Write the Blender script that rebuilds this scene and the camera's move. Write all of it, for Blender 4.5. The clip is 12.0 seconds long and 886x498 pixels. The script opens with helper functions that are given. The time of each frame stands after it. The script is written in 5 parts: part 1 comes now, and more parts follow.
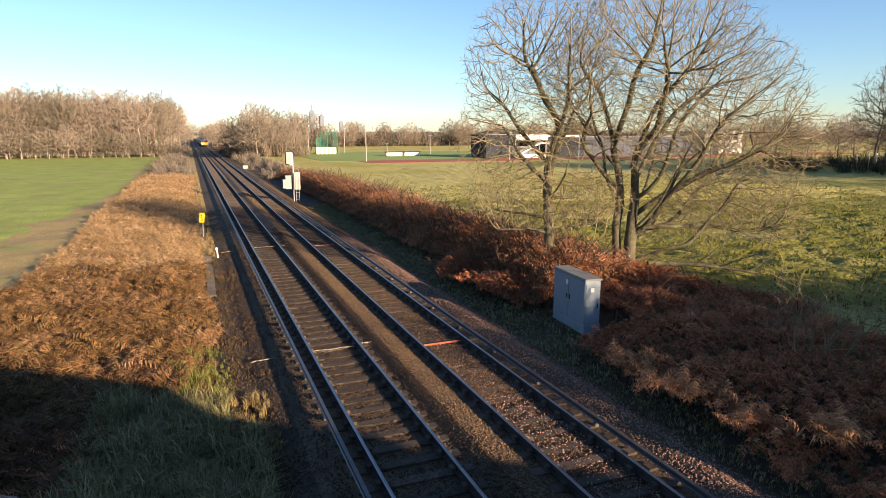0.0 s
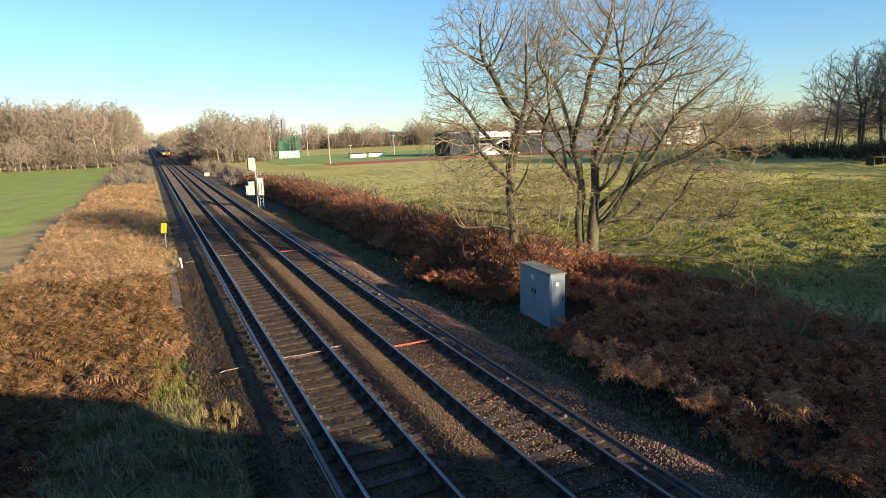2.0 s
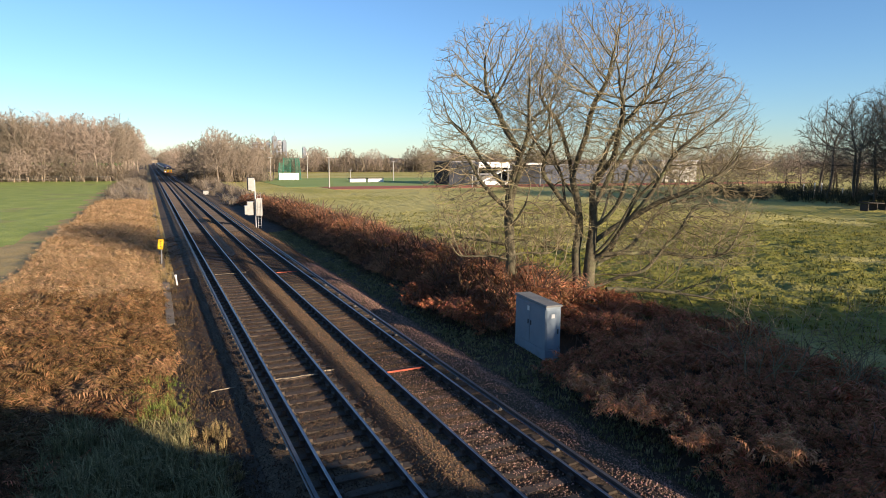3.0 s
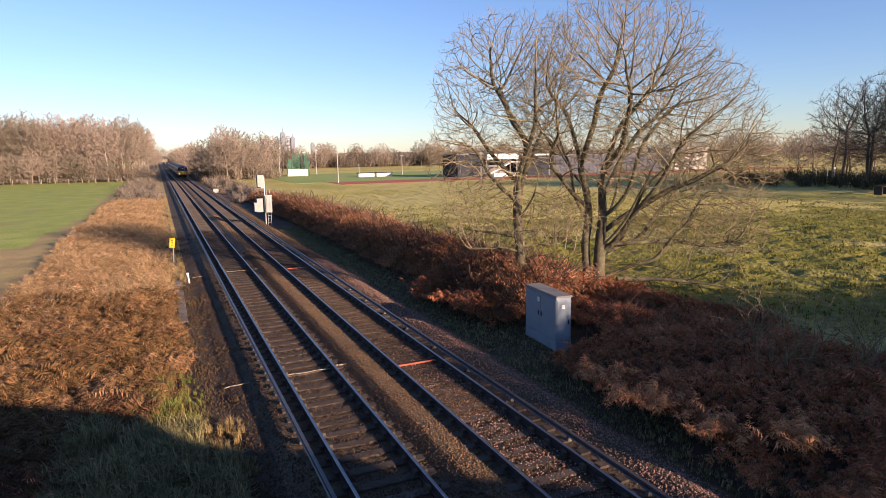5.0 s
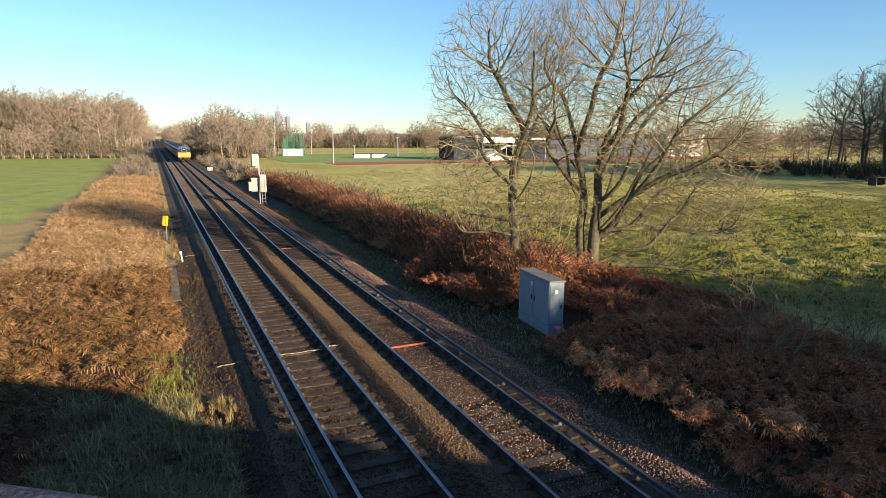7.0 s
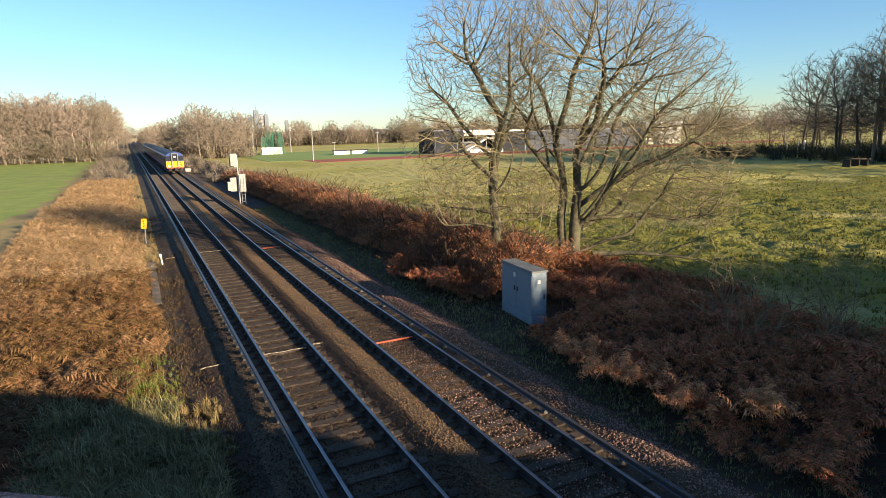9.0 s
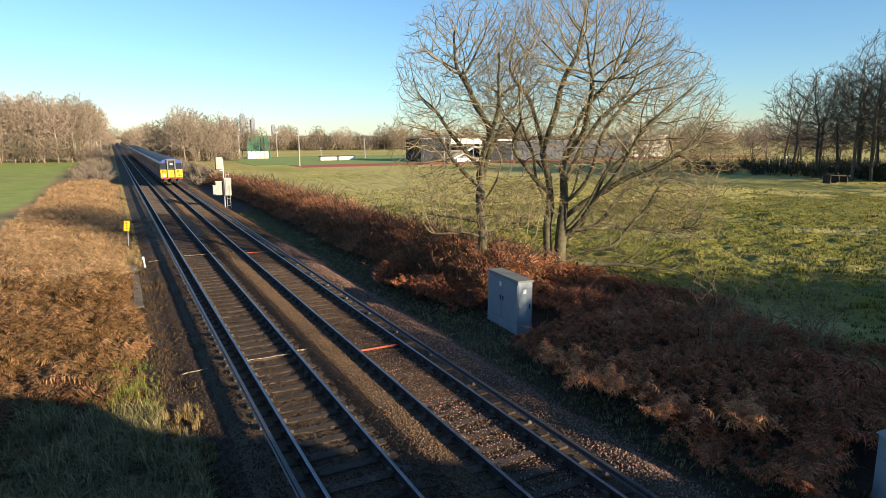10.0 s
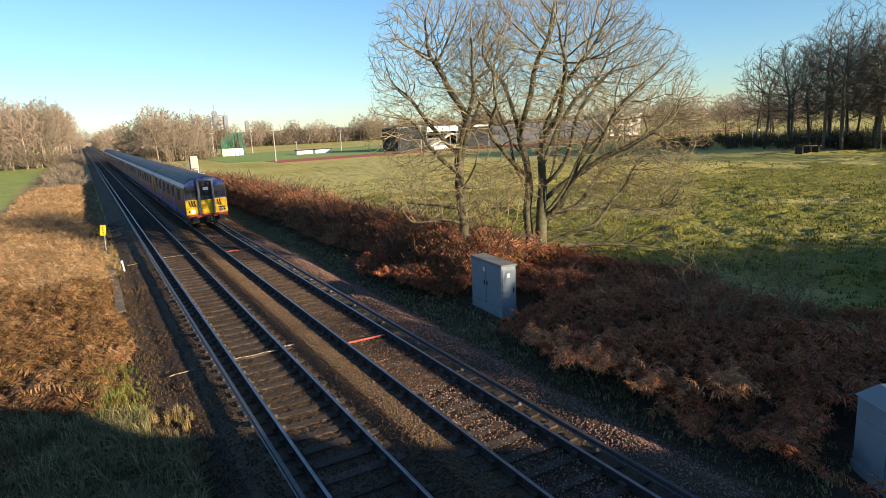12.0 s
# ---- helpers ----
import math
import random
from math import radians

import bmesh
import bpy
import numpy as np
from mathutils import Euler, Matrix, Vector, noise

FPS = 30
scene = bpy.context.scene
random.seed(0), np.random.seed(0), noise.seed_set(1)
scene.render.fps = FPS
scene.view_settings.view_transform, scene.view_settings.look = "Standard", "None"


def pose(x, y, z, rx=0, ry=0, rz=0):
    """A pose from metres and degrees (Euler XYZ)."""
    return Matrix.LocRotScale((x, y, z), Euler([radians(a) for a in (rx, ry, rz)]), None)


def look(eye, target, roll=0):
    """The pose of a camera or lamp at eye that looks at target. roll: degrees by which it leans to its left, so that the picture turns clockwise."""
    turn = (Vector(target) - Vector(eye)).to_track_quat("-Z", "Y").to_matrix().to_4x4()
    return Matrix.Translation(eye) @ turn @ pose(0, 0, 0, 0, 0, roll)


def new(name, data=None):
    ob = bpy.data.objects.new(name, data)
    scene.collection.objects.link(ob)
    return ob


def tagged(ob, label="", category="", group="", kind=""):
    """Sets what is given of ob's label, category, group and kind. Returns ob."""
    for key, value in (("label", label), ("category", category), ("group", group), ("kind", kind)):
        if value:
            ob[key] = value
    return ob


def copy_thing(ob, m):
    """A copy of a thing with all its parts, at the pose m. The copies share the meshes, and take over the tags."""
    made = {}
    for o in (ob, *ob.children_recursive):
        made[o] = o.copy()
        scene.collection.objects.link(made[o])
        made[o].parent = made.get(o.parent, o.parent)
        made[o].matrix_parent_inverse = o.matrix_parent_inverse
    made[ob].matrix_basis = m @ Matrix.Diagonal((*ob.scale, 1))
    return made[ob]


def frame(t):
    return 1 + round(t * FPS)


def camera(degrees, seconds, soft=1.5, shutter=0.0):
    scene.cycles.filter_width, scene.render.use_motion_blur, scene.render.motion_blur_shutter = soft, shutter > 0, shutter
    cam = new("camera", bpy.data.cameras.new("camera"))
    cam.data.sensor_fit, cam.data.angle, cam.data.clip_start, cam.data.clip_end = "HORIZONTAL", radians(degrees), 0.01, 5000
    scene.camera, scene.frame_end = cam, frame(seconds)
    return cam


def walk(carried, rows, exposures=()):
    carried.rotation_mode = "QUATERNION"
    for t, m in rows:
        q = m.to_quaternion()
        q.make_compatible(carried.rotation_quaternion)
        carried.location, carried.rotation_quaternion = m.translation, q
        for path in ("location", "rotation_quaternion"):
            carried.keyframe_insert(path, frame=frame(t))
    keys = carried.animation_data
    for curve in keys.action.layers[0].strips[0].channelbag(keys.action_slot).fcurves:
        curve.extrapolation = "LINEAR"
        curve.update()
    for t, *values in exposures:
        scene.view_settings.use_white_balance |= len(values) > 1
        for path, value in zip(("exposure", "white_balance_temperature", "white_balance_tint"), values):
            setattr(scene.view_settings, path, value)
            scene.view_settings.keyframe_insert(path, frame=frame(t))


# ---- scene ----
import collections

cam = camera(70.5, 12.0, soft=0.75)
PATH = [
    (0, (0.534, 0.774, 6.516), (1.264, 2.6, 6.152), -0.1),
    (0.5, (0.618, 0.566, 6.61), (1.308, 2.404, 6.225), -1.7),
    (1, (0.613, 0.509, 6.646), (1.312, 2.337, 6.237), -2.2),
    (1.5, (0.582, 0.521, 6.664), (1.319, 2.334, 6.251), -2.0),
    (2, (0.549, 0.568, 6.595), (1.37, 2.353, 6.226), -2.0),
    (2.5, (0.456, 0.457, 6.566), (1.294, 2.255, 6.312), -2.7),
    (3, (0.45, 0.553, 6.597), (1.292, 2.345, 6.315), 0.4),
    (5, (0.482, 0.516, 6.599), (1.293, 2.319, 6.295), -0.9),
    (5.5, (0.453, 0.519, 6.553), (1.237, 2.329, 6.222), -0.1),
    (6, (0.455, 0.519, 6.552), (1.26, 2.314, 6.195), 1.3),
    (6.5, (0.448, 0.472, 6.573), (1.252, 2.267, 6.211), 0.1),
    (7, (0.496, 0.54, 6.601), (1.319, 2.327, 6.243), 0.2),
    (7.2, (0.585, 0.469, 6.601), (1.42, 2.247, 6.226), -1.2),
    (8.8, (0.492, 0.511, 6.607), (1.368, 2.269, 6.228), -1.2),
    (9, (0.555, 0.505, 6.582), (1.423, 2.267, 6.205), -1.4),
    (9.5, (0.491, 0.591, 6.582), (1.391, 2.337, 6.206), -0.2),
    (10, (0.499, 0.525, 6.596), (1.412, 2.269, 6.243), -0.1),
    (10.5, (0.504, 0.467, 6.615), (1.436, 2.2, 6.261), -0.2),
    (11, (0.496, 0.502, 6.582), (1.412, 2.244, 6.225), -1.8),
    (11.5, (0.495, 0.518, 6.584), (1.422, 2.25, 6.21), -1.8),
    (12, (0.467, 0.49, 6.592), (1.426, 2.2, 6.201), -2.7),
]
BALANCE = [(0.0, 1.46, 7000, 19), (0.4, 1.42, 6500, 10), (1.8, 1.40, 6450, 9), (2.5, 1.20, 6200, 10), (3.0, 1.19, 6250, 15), (4.8, 1.23, 6600, 31), (5.7, 1.34, 6850, 33), (6.5, 1.36, 6650, 21), (7.1, 1.36, 6500, 11), (9.0, 1.33, 6520, 10), (12.0, 1.31, 6560, 10)]
walk(cam, [(t, look(eye, target, roll)) for t, eye, target, roll in PATH], BALANCE)

# ---- world, sun and exposure ----
SUN_SIDE, SUN_HEIGHT = 64.0, 13.6  # degrees: from the line across the railway towards behind the bridge; above the horizon
a, e = radians(SUN_SIDE), radians(SUN_HEIGHT)
TO_SUN = Vector((math.cos(a) * math.cos(e), -math.sin(a) * math.cos(e), math.sin(e)))
world = bpy.data.worlds.new("sky")
world.use_nodes = True
scene.world = world
sky = world.node_tree.nodes.new("ShaderNodeTexSky")
sky.sky_type, sky.sun_disc = "NISHITA", False
sky.sun_elevation, sky.sun_rotation = e, math.atan2(TO_SUN.x, TO_SUN.y)
sky.air_density, sky.dust_density, sky.ozone_density = 1.0, 0.1, 4.0
tint = world.node_tree.nodes.new("ShaderNodeMix")
tint.data_type, tint.blend_type = "RGBA", "MULTIPLY"
tint.inputs[0].default_value, tint.inputs[7].default_value = 1.0, (0.93, 1.01, 1.045, 1)
world.node_tree.links.new(sky.outputs[0], tint.inputs[6])
world.node_tree.links.new(tint.outputs[2], world.node_tree.nodes["Background"].inputs[0])
world.node_tree.nodes["Background"].inputs[1].default_value = 0.078
lamp = bpy.data.lights.new("sun", "SUN")
lamp.energy, lamp.angle, lamp.color = 5.0, radians(0.6), (1.0, 0.82, 0.58)
sun = new("sun", lamp)
sun.matrix_world = look(TO_SUN * 50, (0, 0, 0))


# ---- materials ----
def mat(name, c1, c2=None, scale=8.0, fine=60.0, rough=0.9, metal=0.0, bump=0.3, spread=0.0, stain=None, stain_scale=1.0, stain_from=0.55, depth=0.02, objects=False, spec=0.3):
    """Two noises mix c1 and c2, a wide one lays stains; spread varies islands or objects in value."""
    m = bpy.data.materials.new(name)
    m.use_nodes = True
    nt = m.node_tree
    bsdf = nt.nodes["Principled BSDF"]
    bsdf.inputs["Roughness"].default_value = rough
    bsdf.inputs["Metallic"].default_value = metal
    bsdf.inputs["Specular IOR Level"].default_value = spec
    c2 = c2 or tuple(v * 0.7 for v in c1)
    geo = nt.nodes.new("ShaderNodeNewGeometry") if not objects else None
    co = nt.nodes.new("ShaderNodeTexCoord")
    n1, n2 = nt.nodes.new("ShaderNodeTexNoise"), nt.nodes.new("ShaderNodeTexNoise")
    for n, s in ((n1, scale), (n2, fine)):
        n.inputs["Scale"].default_value, n.inputs["Detail"].default_value = s, 5.0
        nt.links.new(co.outputs["Object"], n.inputs["Vector"])
    add = nt.nodes.new("ShaderNodeMath")
    add.operation = "ADD"
    nt.links.new(n1.outputs[0], add.inputs[0])
    nt.links.new(n2.outputs[0], add.inputs[1])
    ramp = nt.nodes.new("ShaderNodeValToRGB")
    ramp.color_ramp.elements[0].position, ramp.color_ramp.elements[1].position = 0.38, 0.62
    ramp.color_ramp.elements[0].color, ramp.color_ramp.elements[1].color = (*c1, 1), (*c2, 1)
    half = nt.nodes.new("ShaderNodeMath")
    half.operation = "MULTIPLY"
    half.inputs[1].default_value = 0.5
    nt.links.new(add.outputs[0], half.inputs[0])
    nt.links.new(half.outputs[0], ramp.inputs[0])
    out = ramp.outputs[0]
    if stain:
        n3 = nt.nodes.new("ShaderNodeTexNoise")
        n3.inputs["Scale"].default_value, n3.inputs["Detail"].default_value = stain_scale, 4.0
        nt.links.new(co.outputs["Object"], n3.inputs["Vector"])
        r3 = nt.nodes.new("ShaderNodeValToRGB")
        r3.color_ramp.elements[0].position, r3.color_ramp.elements[1].position = stain_from, stain_from + 0.15
        nt.links.new(n3.outputs[0], r3.inputs[0])
        mix = nt.nodes.new("ShaderNodeMix")
        mix.data_type = "RGBA"
        nt.links.new(r3.outputs[0], mix.inputs[0])
        nt.links.new(out, mix.inputs[6])
        mix.inputs[7].default_value = (*stain, 1)
        out = mix.outputs[2]
    if spread:
        hsv = nt.nodes.new("ShaderNodeHueSaturation")
        rnd = nt.nodes.new("ShaderNodeObjectInfo").outputs["Random"] if objects else geo.outputs["Random Per Island"]
        mr = nt.nodes.new("ShaderNodeMapRange")
        mr.inputs["To Min"].default_value, mr.inputs["To Max"].default_value = 1 - spread, 1 + spread
        nt.links.new(rnd, mr.inputs[0])
        nt.links.new(mr.outputs[0], hsv.inputs["Value"])
        mh = nt.nodes.new("ShaderNodeMapRange")
        mh.inputs["To Min"].default_value, mh.inputs["To Max"].default_value = 0.5 + 0.04 * spread, 0.5 - 0.04 * spread
        nt.links.new(rnd, mh.inputs[0])
        nt.links.new(mh.outputs[0], hsv.inputs["Hue"])
        nt.links.new(out, hsv.inputs["Color"])
        out = hsv.outputs[0]
    nt.links.new(out, bsdf.inputs["Base Color"])
    if bump:
        b = nt.nodes.new("ShaderNodeBump")
        b.inputs["Strength"].default_value, b.inputs["Distance"].default_value = bump, depth
        nt.links.new(half.outputs[0], b.inputs["Height"])
        nt.links.new(b.outputs[0], bsdf.inputs["Normal"])
    return m


def glow(name, colour, strength):
    m = bpy.data.materials.new(name)
    m.use_nodes = True
    b = m.node_tree.nodes["Principled BSDF"]
    b.inputs["Base Color"].default_value = (*colour, 1)
    b.inputs["Emission Color"].default_value, b.inputs["Emission Strength"].default_value = (*colour, 1), strength
    return m


def glass(name, colour):
    m = bpy.data.materials.new(name)
    m.use_nodes = True
    b = m.node_tree.nodes["Principled BSDF"]
    b.inputs["Base Color"].default_value, b.inputs["Roughness"].default_value = (*colour, 1), 0.06
    b.inputs["Specular IOR Level"].default_value = 0.6
    return m


M_EARTH = mat("earth", (0.035, 0.025, 0.017), (0.075, 0.053, 0.034), 1.2, 22, bump=0.8, depth=0.06)
M_BALLAST = mat("ballast", (0.052, 0.036, 0.022), (0.145, 0.098, 0.056), 14, 38, bump=1.0, depth=0.05, stain=(0.06, 0.042, 0.028), stain_scale=0.9, stain_from=0.5)
M_STONE = mat("ballast_stone", (0.077, 0.048, 0.026), (0.19, 0.12, 0.062), 9, 60, bump=0.3, spread=0.5)
M_PINKSTONE = mat("pale_ballast_stone", (0.17, 0.098, 0.07), (0.38, 0.24, 0.178), 9, 60, bump=0.3, spread=0.5)
M_MIDSTONE = mat("shade_toned_stone", (0.040, 0.025, 0.016), (0.10, 0.063, 0.037), 9, 60, bump=0.3, spread=0.5)
M_DARKSTONE = mat("stained_or_shade_dark_stone", (0.030, 0.019, 0.012), (0.078, 0.047, 0.027), 9, 60, bump=0.3, spread=0.5)
M_SLEEPER = mat("weathered_concrete", (0.05, 0.038, 0.03), (0.085, 0.066, 0.05), 5, 70, bump=0.3, stain=(0.045, 0.032, 0.024), stain_scale=3, spread=0.25, objects=True)
M_RAILSIDE = mat("rusty_rail_side", (0.030, 0.024, 0.024), (0.055, 0.04, 0.036), 8, 60, rough=0.8, metal=0.0)
M_RAILTOP = mat("polished_rail_head", (0.17, 0.17, 0.19), (0.27, 0.27, 0.295), 3, 40, rough=0.4, metal=1.0, bump=0.05)
M_CONDUCTOR = mat("conductor_rail", (0.065, 0.065, 0.075), (0.11, 0.105, 0.11), 6, 50, rough=0.45, metal=0.6, bump=0.1)
M_POT = mat("porcelain_insulator", (0.16, 0.145, 0.125), (0.09, 0.08, 0.07), 20, 80, rough=0.4, bump=0.05)
M_FIELD_L = mat("pasture", (0.20, 0.255, 0.045), (0.30, 0.335, 0.075), 0.35, 5, bump=0.9, depth=0.25, stain=(0.24, 0.21, 0.08), stain_scale=0.10, stain_from=0.58)
M_FIELD_R = mat("rough_meadow", (0.10, 0.112, 0.012), (0.22, 0.192, 0.03), 0.4, 3.5, bump=1.0, depth=0.4, stain=(0.30, 0.26, 0.085), stain_scale=0.11, stain_from=0.50)
M_STRAWFIELD = mat("straw_meadow", (0.26, 0.25, 0.04), (0.48, 0.39, 0.105), 0.12, 2.5, bump=1.0, depth=0.4, stain=(0.42, 0.36, 0.115), stain_scale=0.05, stain_from=0.42)
M_GRASS = mat("green_grass_blades", (0.125, 0.125, 0.05), (0.28, 0.235, 0.11), 1.5, 30, bump=0, spread=0.5)
M_STRAW = mat("straw_grass_blades", (0.21, 0.15, 0.06), (0.34, 0.25, 0.11), 1.5, 30, bump=0, spread=0.4)
M_FRESH = mat("fresh_grass_blades", (0.10, 0.14, 0.025), (0.20, 0.20, 0.05), 1.5, 30, bump=0, spread=0.4)
M_WEED = mat("brown_weeds", (0.045, 0.03, 0.016), (0.11, 0.072, 0.035), 1.5, 30, bump=0, spread=0.5)
M_MEADOW = mat("meadow_blades", (0.075, 0.09, 0.010), (0.19, 0.162, 0.03), 0.5, 10, bump=0, spread=0.4)
M_BRACKEN = mat("dead_bracken", (0.09, 0.046, 0.016), (0.205, 0.118, 0.042), 0.9, 14, bump=0, spread=0.5, stain=(0.23, 0.13, 0.058), stain_scale=0.35, stain_from=0.5)
M_BRACKEN_TAN = mat("tan_bracken", (0.20, 0.122, 0.056), (0.42, 0.275, 0.135), 0.7, 12, bump=0, spread=0.5, stain=(0.38, 0.25, 0.125), stain_scale=0.2, stain_from=0.5)
# Browner bracken, its colour also darkened where the bank nears the bridge's shade.
M_BRACKEN_BROWN = mat("darkened_bracken", (0.055, 0.024, 0.010), (0.15, 0.07, 0.026), 0.9, 14, bump=0, spread=0.5, stain=(0.13, 0.075, 0.03), stain_scale=0.6, stain_from=0.5)
# Redder than rust_bracken, to offset the blue skylight in the verge's shade.
M_BRACKEN_VERGE = mat("shade_reddened_bracken", (0.25, 0.088, 0.034), (0.47, 0.19, 0.08), 0.9, 14, bump=0, spread=0.6, stain=(0.30, 0.115, 0.05), stain_scale=0.6, stain_from=0.5)
M_BRACKEN_RED = mat("rust_bracken", (0.25, 0.105, 0.048), (0.55, 0.265, 0.12), 0.9, 14, bump=0, spread=0.55, stain=(0.21, 0.10, 0.06), stain_scale=0.5, stain_from=0.5)
M_BRAMBLE = mat("bramble_twigs", (0.075, 0.045, 0.03), (0.14, 0.085, 0.05), 3, 30, bump=0, spread=0.5)
M_BARK = mat("oak_bark", (0.058, 0.049, 0.03), (0.145, 0.124, 0.076), 5, 34, bump=0.9, depth=0.03, stain=(0.15, 0.15, 0.075), stain_scale=1.5)
M_TWIG = mat("oak_twigs", (0.15, 0.122, 0.068), (0.27, 0.22, 0.125), 3, 20, bump=0, spread=0.35)
M_FARWOOD = mat("winter_wood", (0.20, 0.16, 0.12), (0.30, 0.24, 0.18), 0.2, 3, bump=0, spread=0.35, objects=True)
# Darker copy of winter_wood that carries the field edge's shade in its colour.
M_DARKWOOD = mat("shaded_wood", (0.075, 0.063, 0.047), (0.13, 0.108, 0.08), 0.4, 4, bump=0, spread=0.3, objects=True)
M_BIRCH = mat("birch_bark", (0.55, 0.50, 0.43), (0.40, 0.34, 0.27), 3, 12, bump=0)
M_SCRUB = mat("scrub_twigs", (0.17, 0.135, 0.095), (0.26, 0.21, 0.15), 0.2, 3, bump=0, spread=0.4)
M_CABINET = mat("grey_enclosure_paint", (0.18, 0.225, 0.265), (0.22, 0.265, 0.30), 2, 40, rough=0.5, bump=0.05, stain=(0.16, 0.19, 0.21), stain_scale=1.4)
M_LINE = mat("dark_seam", (0.05, 0.055, 0.06), None, 5, 30, rough=0.7, bump=0)
M_WHITE = mat("white_paint", (0.74, 0.73, 0.69), (0.66, 0.65, 0.60), 3, 30, rough=0.55, bump=0.05)
M_STEEL = mat("galvanised_steel", (0.38, 0.38, 0.37), (0.48, 0.48, 0.46), 6, 40, rough=0.5, metal=0.5, bump=0.05)
M_BLACK = mat("black_paint", (0.02, 0.02, 0.022), (0.03, 0.03, 0.03), 5, 30, rough=0.6, bump=0)
M_YELLOW = mat("warning_yellow", (0.88, 0.50, 0.008), (0.82, 0.44, 0.008), 2, 20, rough=0.45, bump=0)
M_ORANGE = mat("orange_paint", (0.55, 0.12, 0.06), (0.45, 0.10, 0.05), 4, 30, rough=0.6, bump=0.05)
M_PIPE = mat("pale_cable_duct", (0.30, 0.245, 0.165), (0.22, 0.17, 0.115), 6, 30, rough=0.7, bump=0.1)
M_CONCRETE = mat("trough_concrete", (0.12, 0.097, 0.073), (0.19, 0.155, 0.118), 2, 40, bump=0.4, stain=(0.15, 0.12, 0.08), stain_scale=2, spread=0.2, objects=True)
# Coping stone darkened and blued in its base colour to imitate shade.
M_PARAPET = mat("shade_blue_stone", (0.014, 0.016, 0.026), (0.06, 0.066, 0.098), 26, 90, bump=1.0, depth=0.012, stain=(0.035, 0.037, 0.05), stain_scale=4)
M_BRICK = mat("bridge_brick", (0.24, 0.13, 0.09), (0.30, 0.18, 0.13), 3, 30, bump=0.4)
M_TARMAC = mat("road_tarmac", (0.05, 0.05, 0.052), (0.07, 0.07, 0.07), 3, 60, bump=0.4)
M_BLUE = mat("train_blue", (0.045, 0.075, 0.27), (0.038, 0.065, 0.23), 2, 20, rough=0.35, bump=0)
M_BEAM = mat("buffer_beam_red", (0.42, 0.05, 0.035), (0.33, 0.04, 0.03), 2, 20, rough=0.5, bump=0)
M_RED = mat("train_red", (0.085, 0.036, 0.034), (0.062, 0.027, 0.027), 1, 20, rough=0.4, bump=0)
M_ROOF = mat("train_roof", (0.036, 0.042, 0.046), (0.06, 0.067, 0.072), 0.7, 12, rough=0.6, bump=0.1)
M_CANT = mat("cantrail_paint", (0.50, 0.54, 0.60), (0.43, 0.47, 0.53), 1, 12, rough=0.4, bump=0)
M_UNDER = mat("underframe_grime", (0.035, 0.03, 0.028), (0.06, 0.05, 0.042), 3, 20, bump=0.2)
M_GLASS = glass("dark_glazing", (0.03, 0.035, 0.045))
M_LAMP = glow("headlight_glow", (1.0, 0.93, 0.8), 3.0)
M_GREEN = mat("cage_green", (0.03, 0.17, 0.11), (0.04, 0.21, 0.14), 1, 10, rough=0.6, bump=0)
M_STAND = mat("grandstand_cladding", (0.02, 0.023, 0.03), (0.034, 0.037, 0.045), 0.3, 4, rough=0.9, bump=0)
M_WING = mat("blue_grey_cladding", (0.06, 0.067, 0.085), (0.085, 0.092, 0.11), 0.4, 6, rough=0.85, bump=0.05)
M_TRACKRED = mat("running_track_red", (0.36, 0.11, 0.06), (0.29, 0.09, 0.05), 0.3, 4, bump=0)
M_PITCH = mat("sports_pitch", (0.19, 0.26, 0.06), (0.24, 0.30, 0.08), 0.1, 3, bump=0.2)
M_TOWER = mat("tower_concrete", (0.30, 0.31, 0.33), (0.36, 0.36, 0.37), 0.02, 0.3, bump=0)
M_TOWERDARK = mat("tower_glass", (0.12, 0.14, 0.17), (0.17, 0.19, 0.22), 0.02, 0.3, rough=0.3, bump=0)
M_PALE = mat("weathered_pale_paint", (0.34, 0.33, 0.30), (0.26, 0.25, 0.23), 3, 30, rough=0.6, bump=0.05)
M_BEIGE = mat("beige_render", (0.42, 0.39, 0.34), (0.50, 0.47, 0.41), 0.4, 6, rough=0.8, bump=0.05)
M_LID = mat("weathered_lid", (0.13, 0.13, 0.125), (0.20, 0.20, 0.19), 3, 30, rough=0.8, bump=0.1)
M_GREY = mat("dark_grey_paint", (0.13, 0.135, 0.15), (0.17, 0.175, 0.19), 3, 30, rough=0.5, bump=0)
# Shade over the field-edge bushes is put into this dark colour.
M_SHADEBUSH = mat("shade_dark_bush", (0.022, 0.028, 0.016), (0.05, 0.055, 0.03), 0.6, 6, bump=0, spread=0.4)
M_ROUGH = mat("rough_field_margin", (0.26, 0.20, 0.075), (0.38, 0.27, 0.11), 0.5, 6, bump=0.9, depth=0.15, stain=(0.18, 0.21, 0.06), stain_scale=0.25)
# Bracken tinted pale as if sun fell on it.
M_SUNPATCHFERN = mat("sun_patch_bracken", (0.42, 0.17, 0.07), (0.55, 0.27, 0.12), 2, 20, bump=0, spread=0.35)
M_TIMBER = mat("fence_timber", (0.36, 0.28, 0.18), (0.27, 0.20, 0.13), 4, 30, bump=0.2)


# ---- mesh helpers ----
def mesh_object(name, verts, faces, material, parent=None, smooth=False):
    me = bpy.data.meshes.new(name)
    me.from_pydata([tuple(v) for v in verts], [], [tuple(f) for f in faces])
    for m in material if isinstance(material, (list, tuple)) else [material]:
        me.materials.append(m)
    if smooth:
        me.shade_smooth()
    ob = new(name, me)
    ob.parent = parent
    return ob


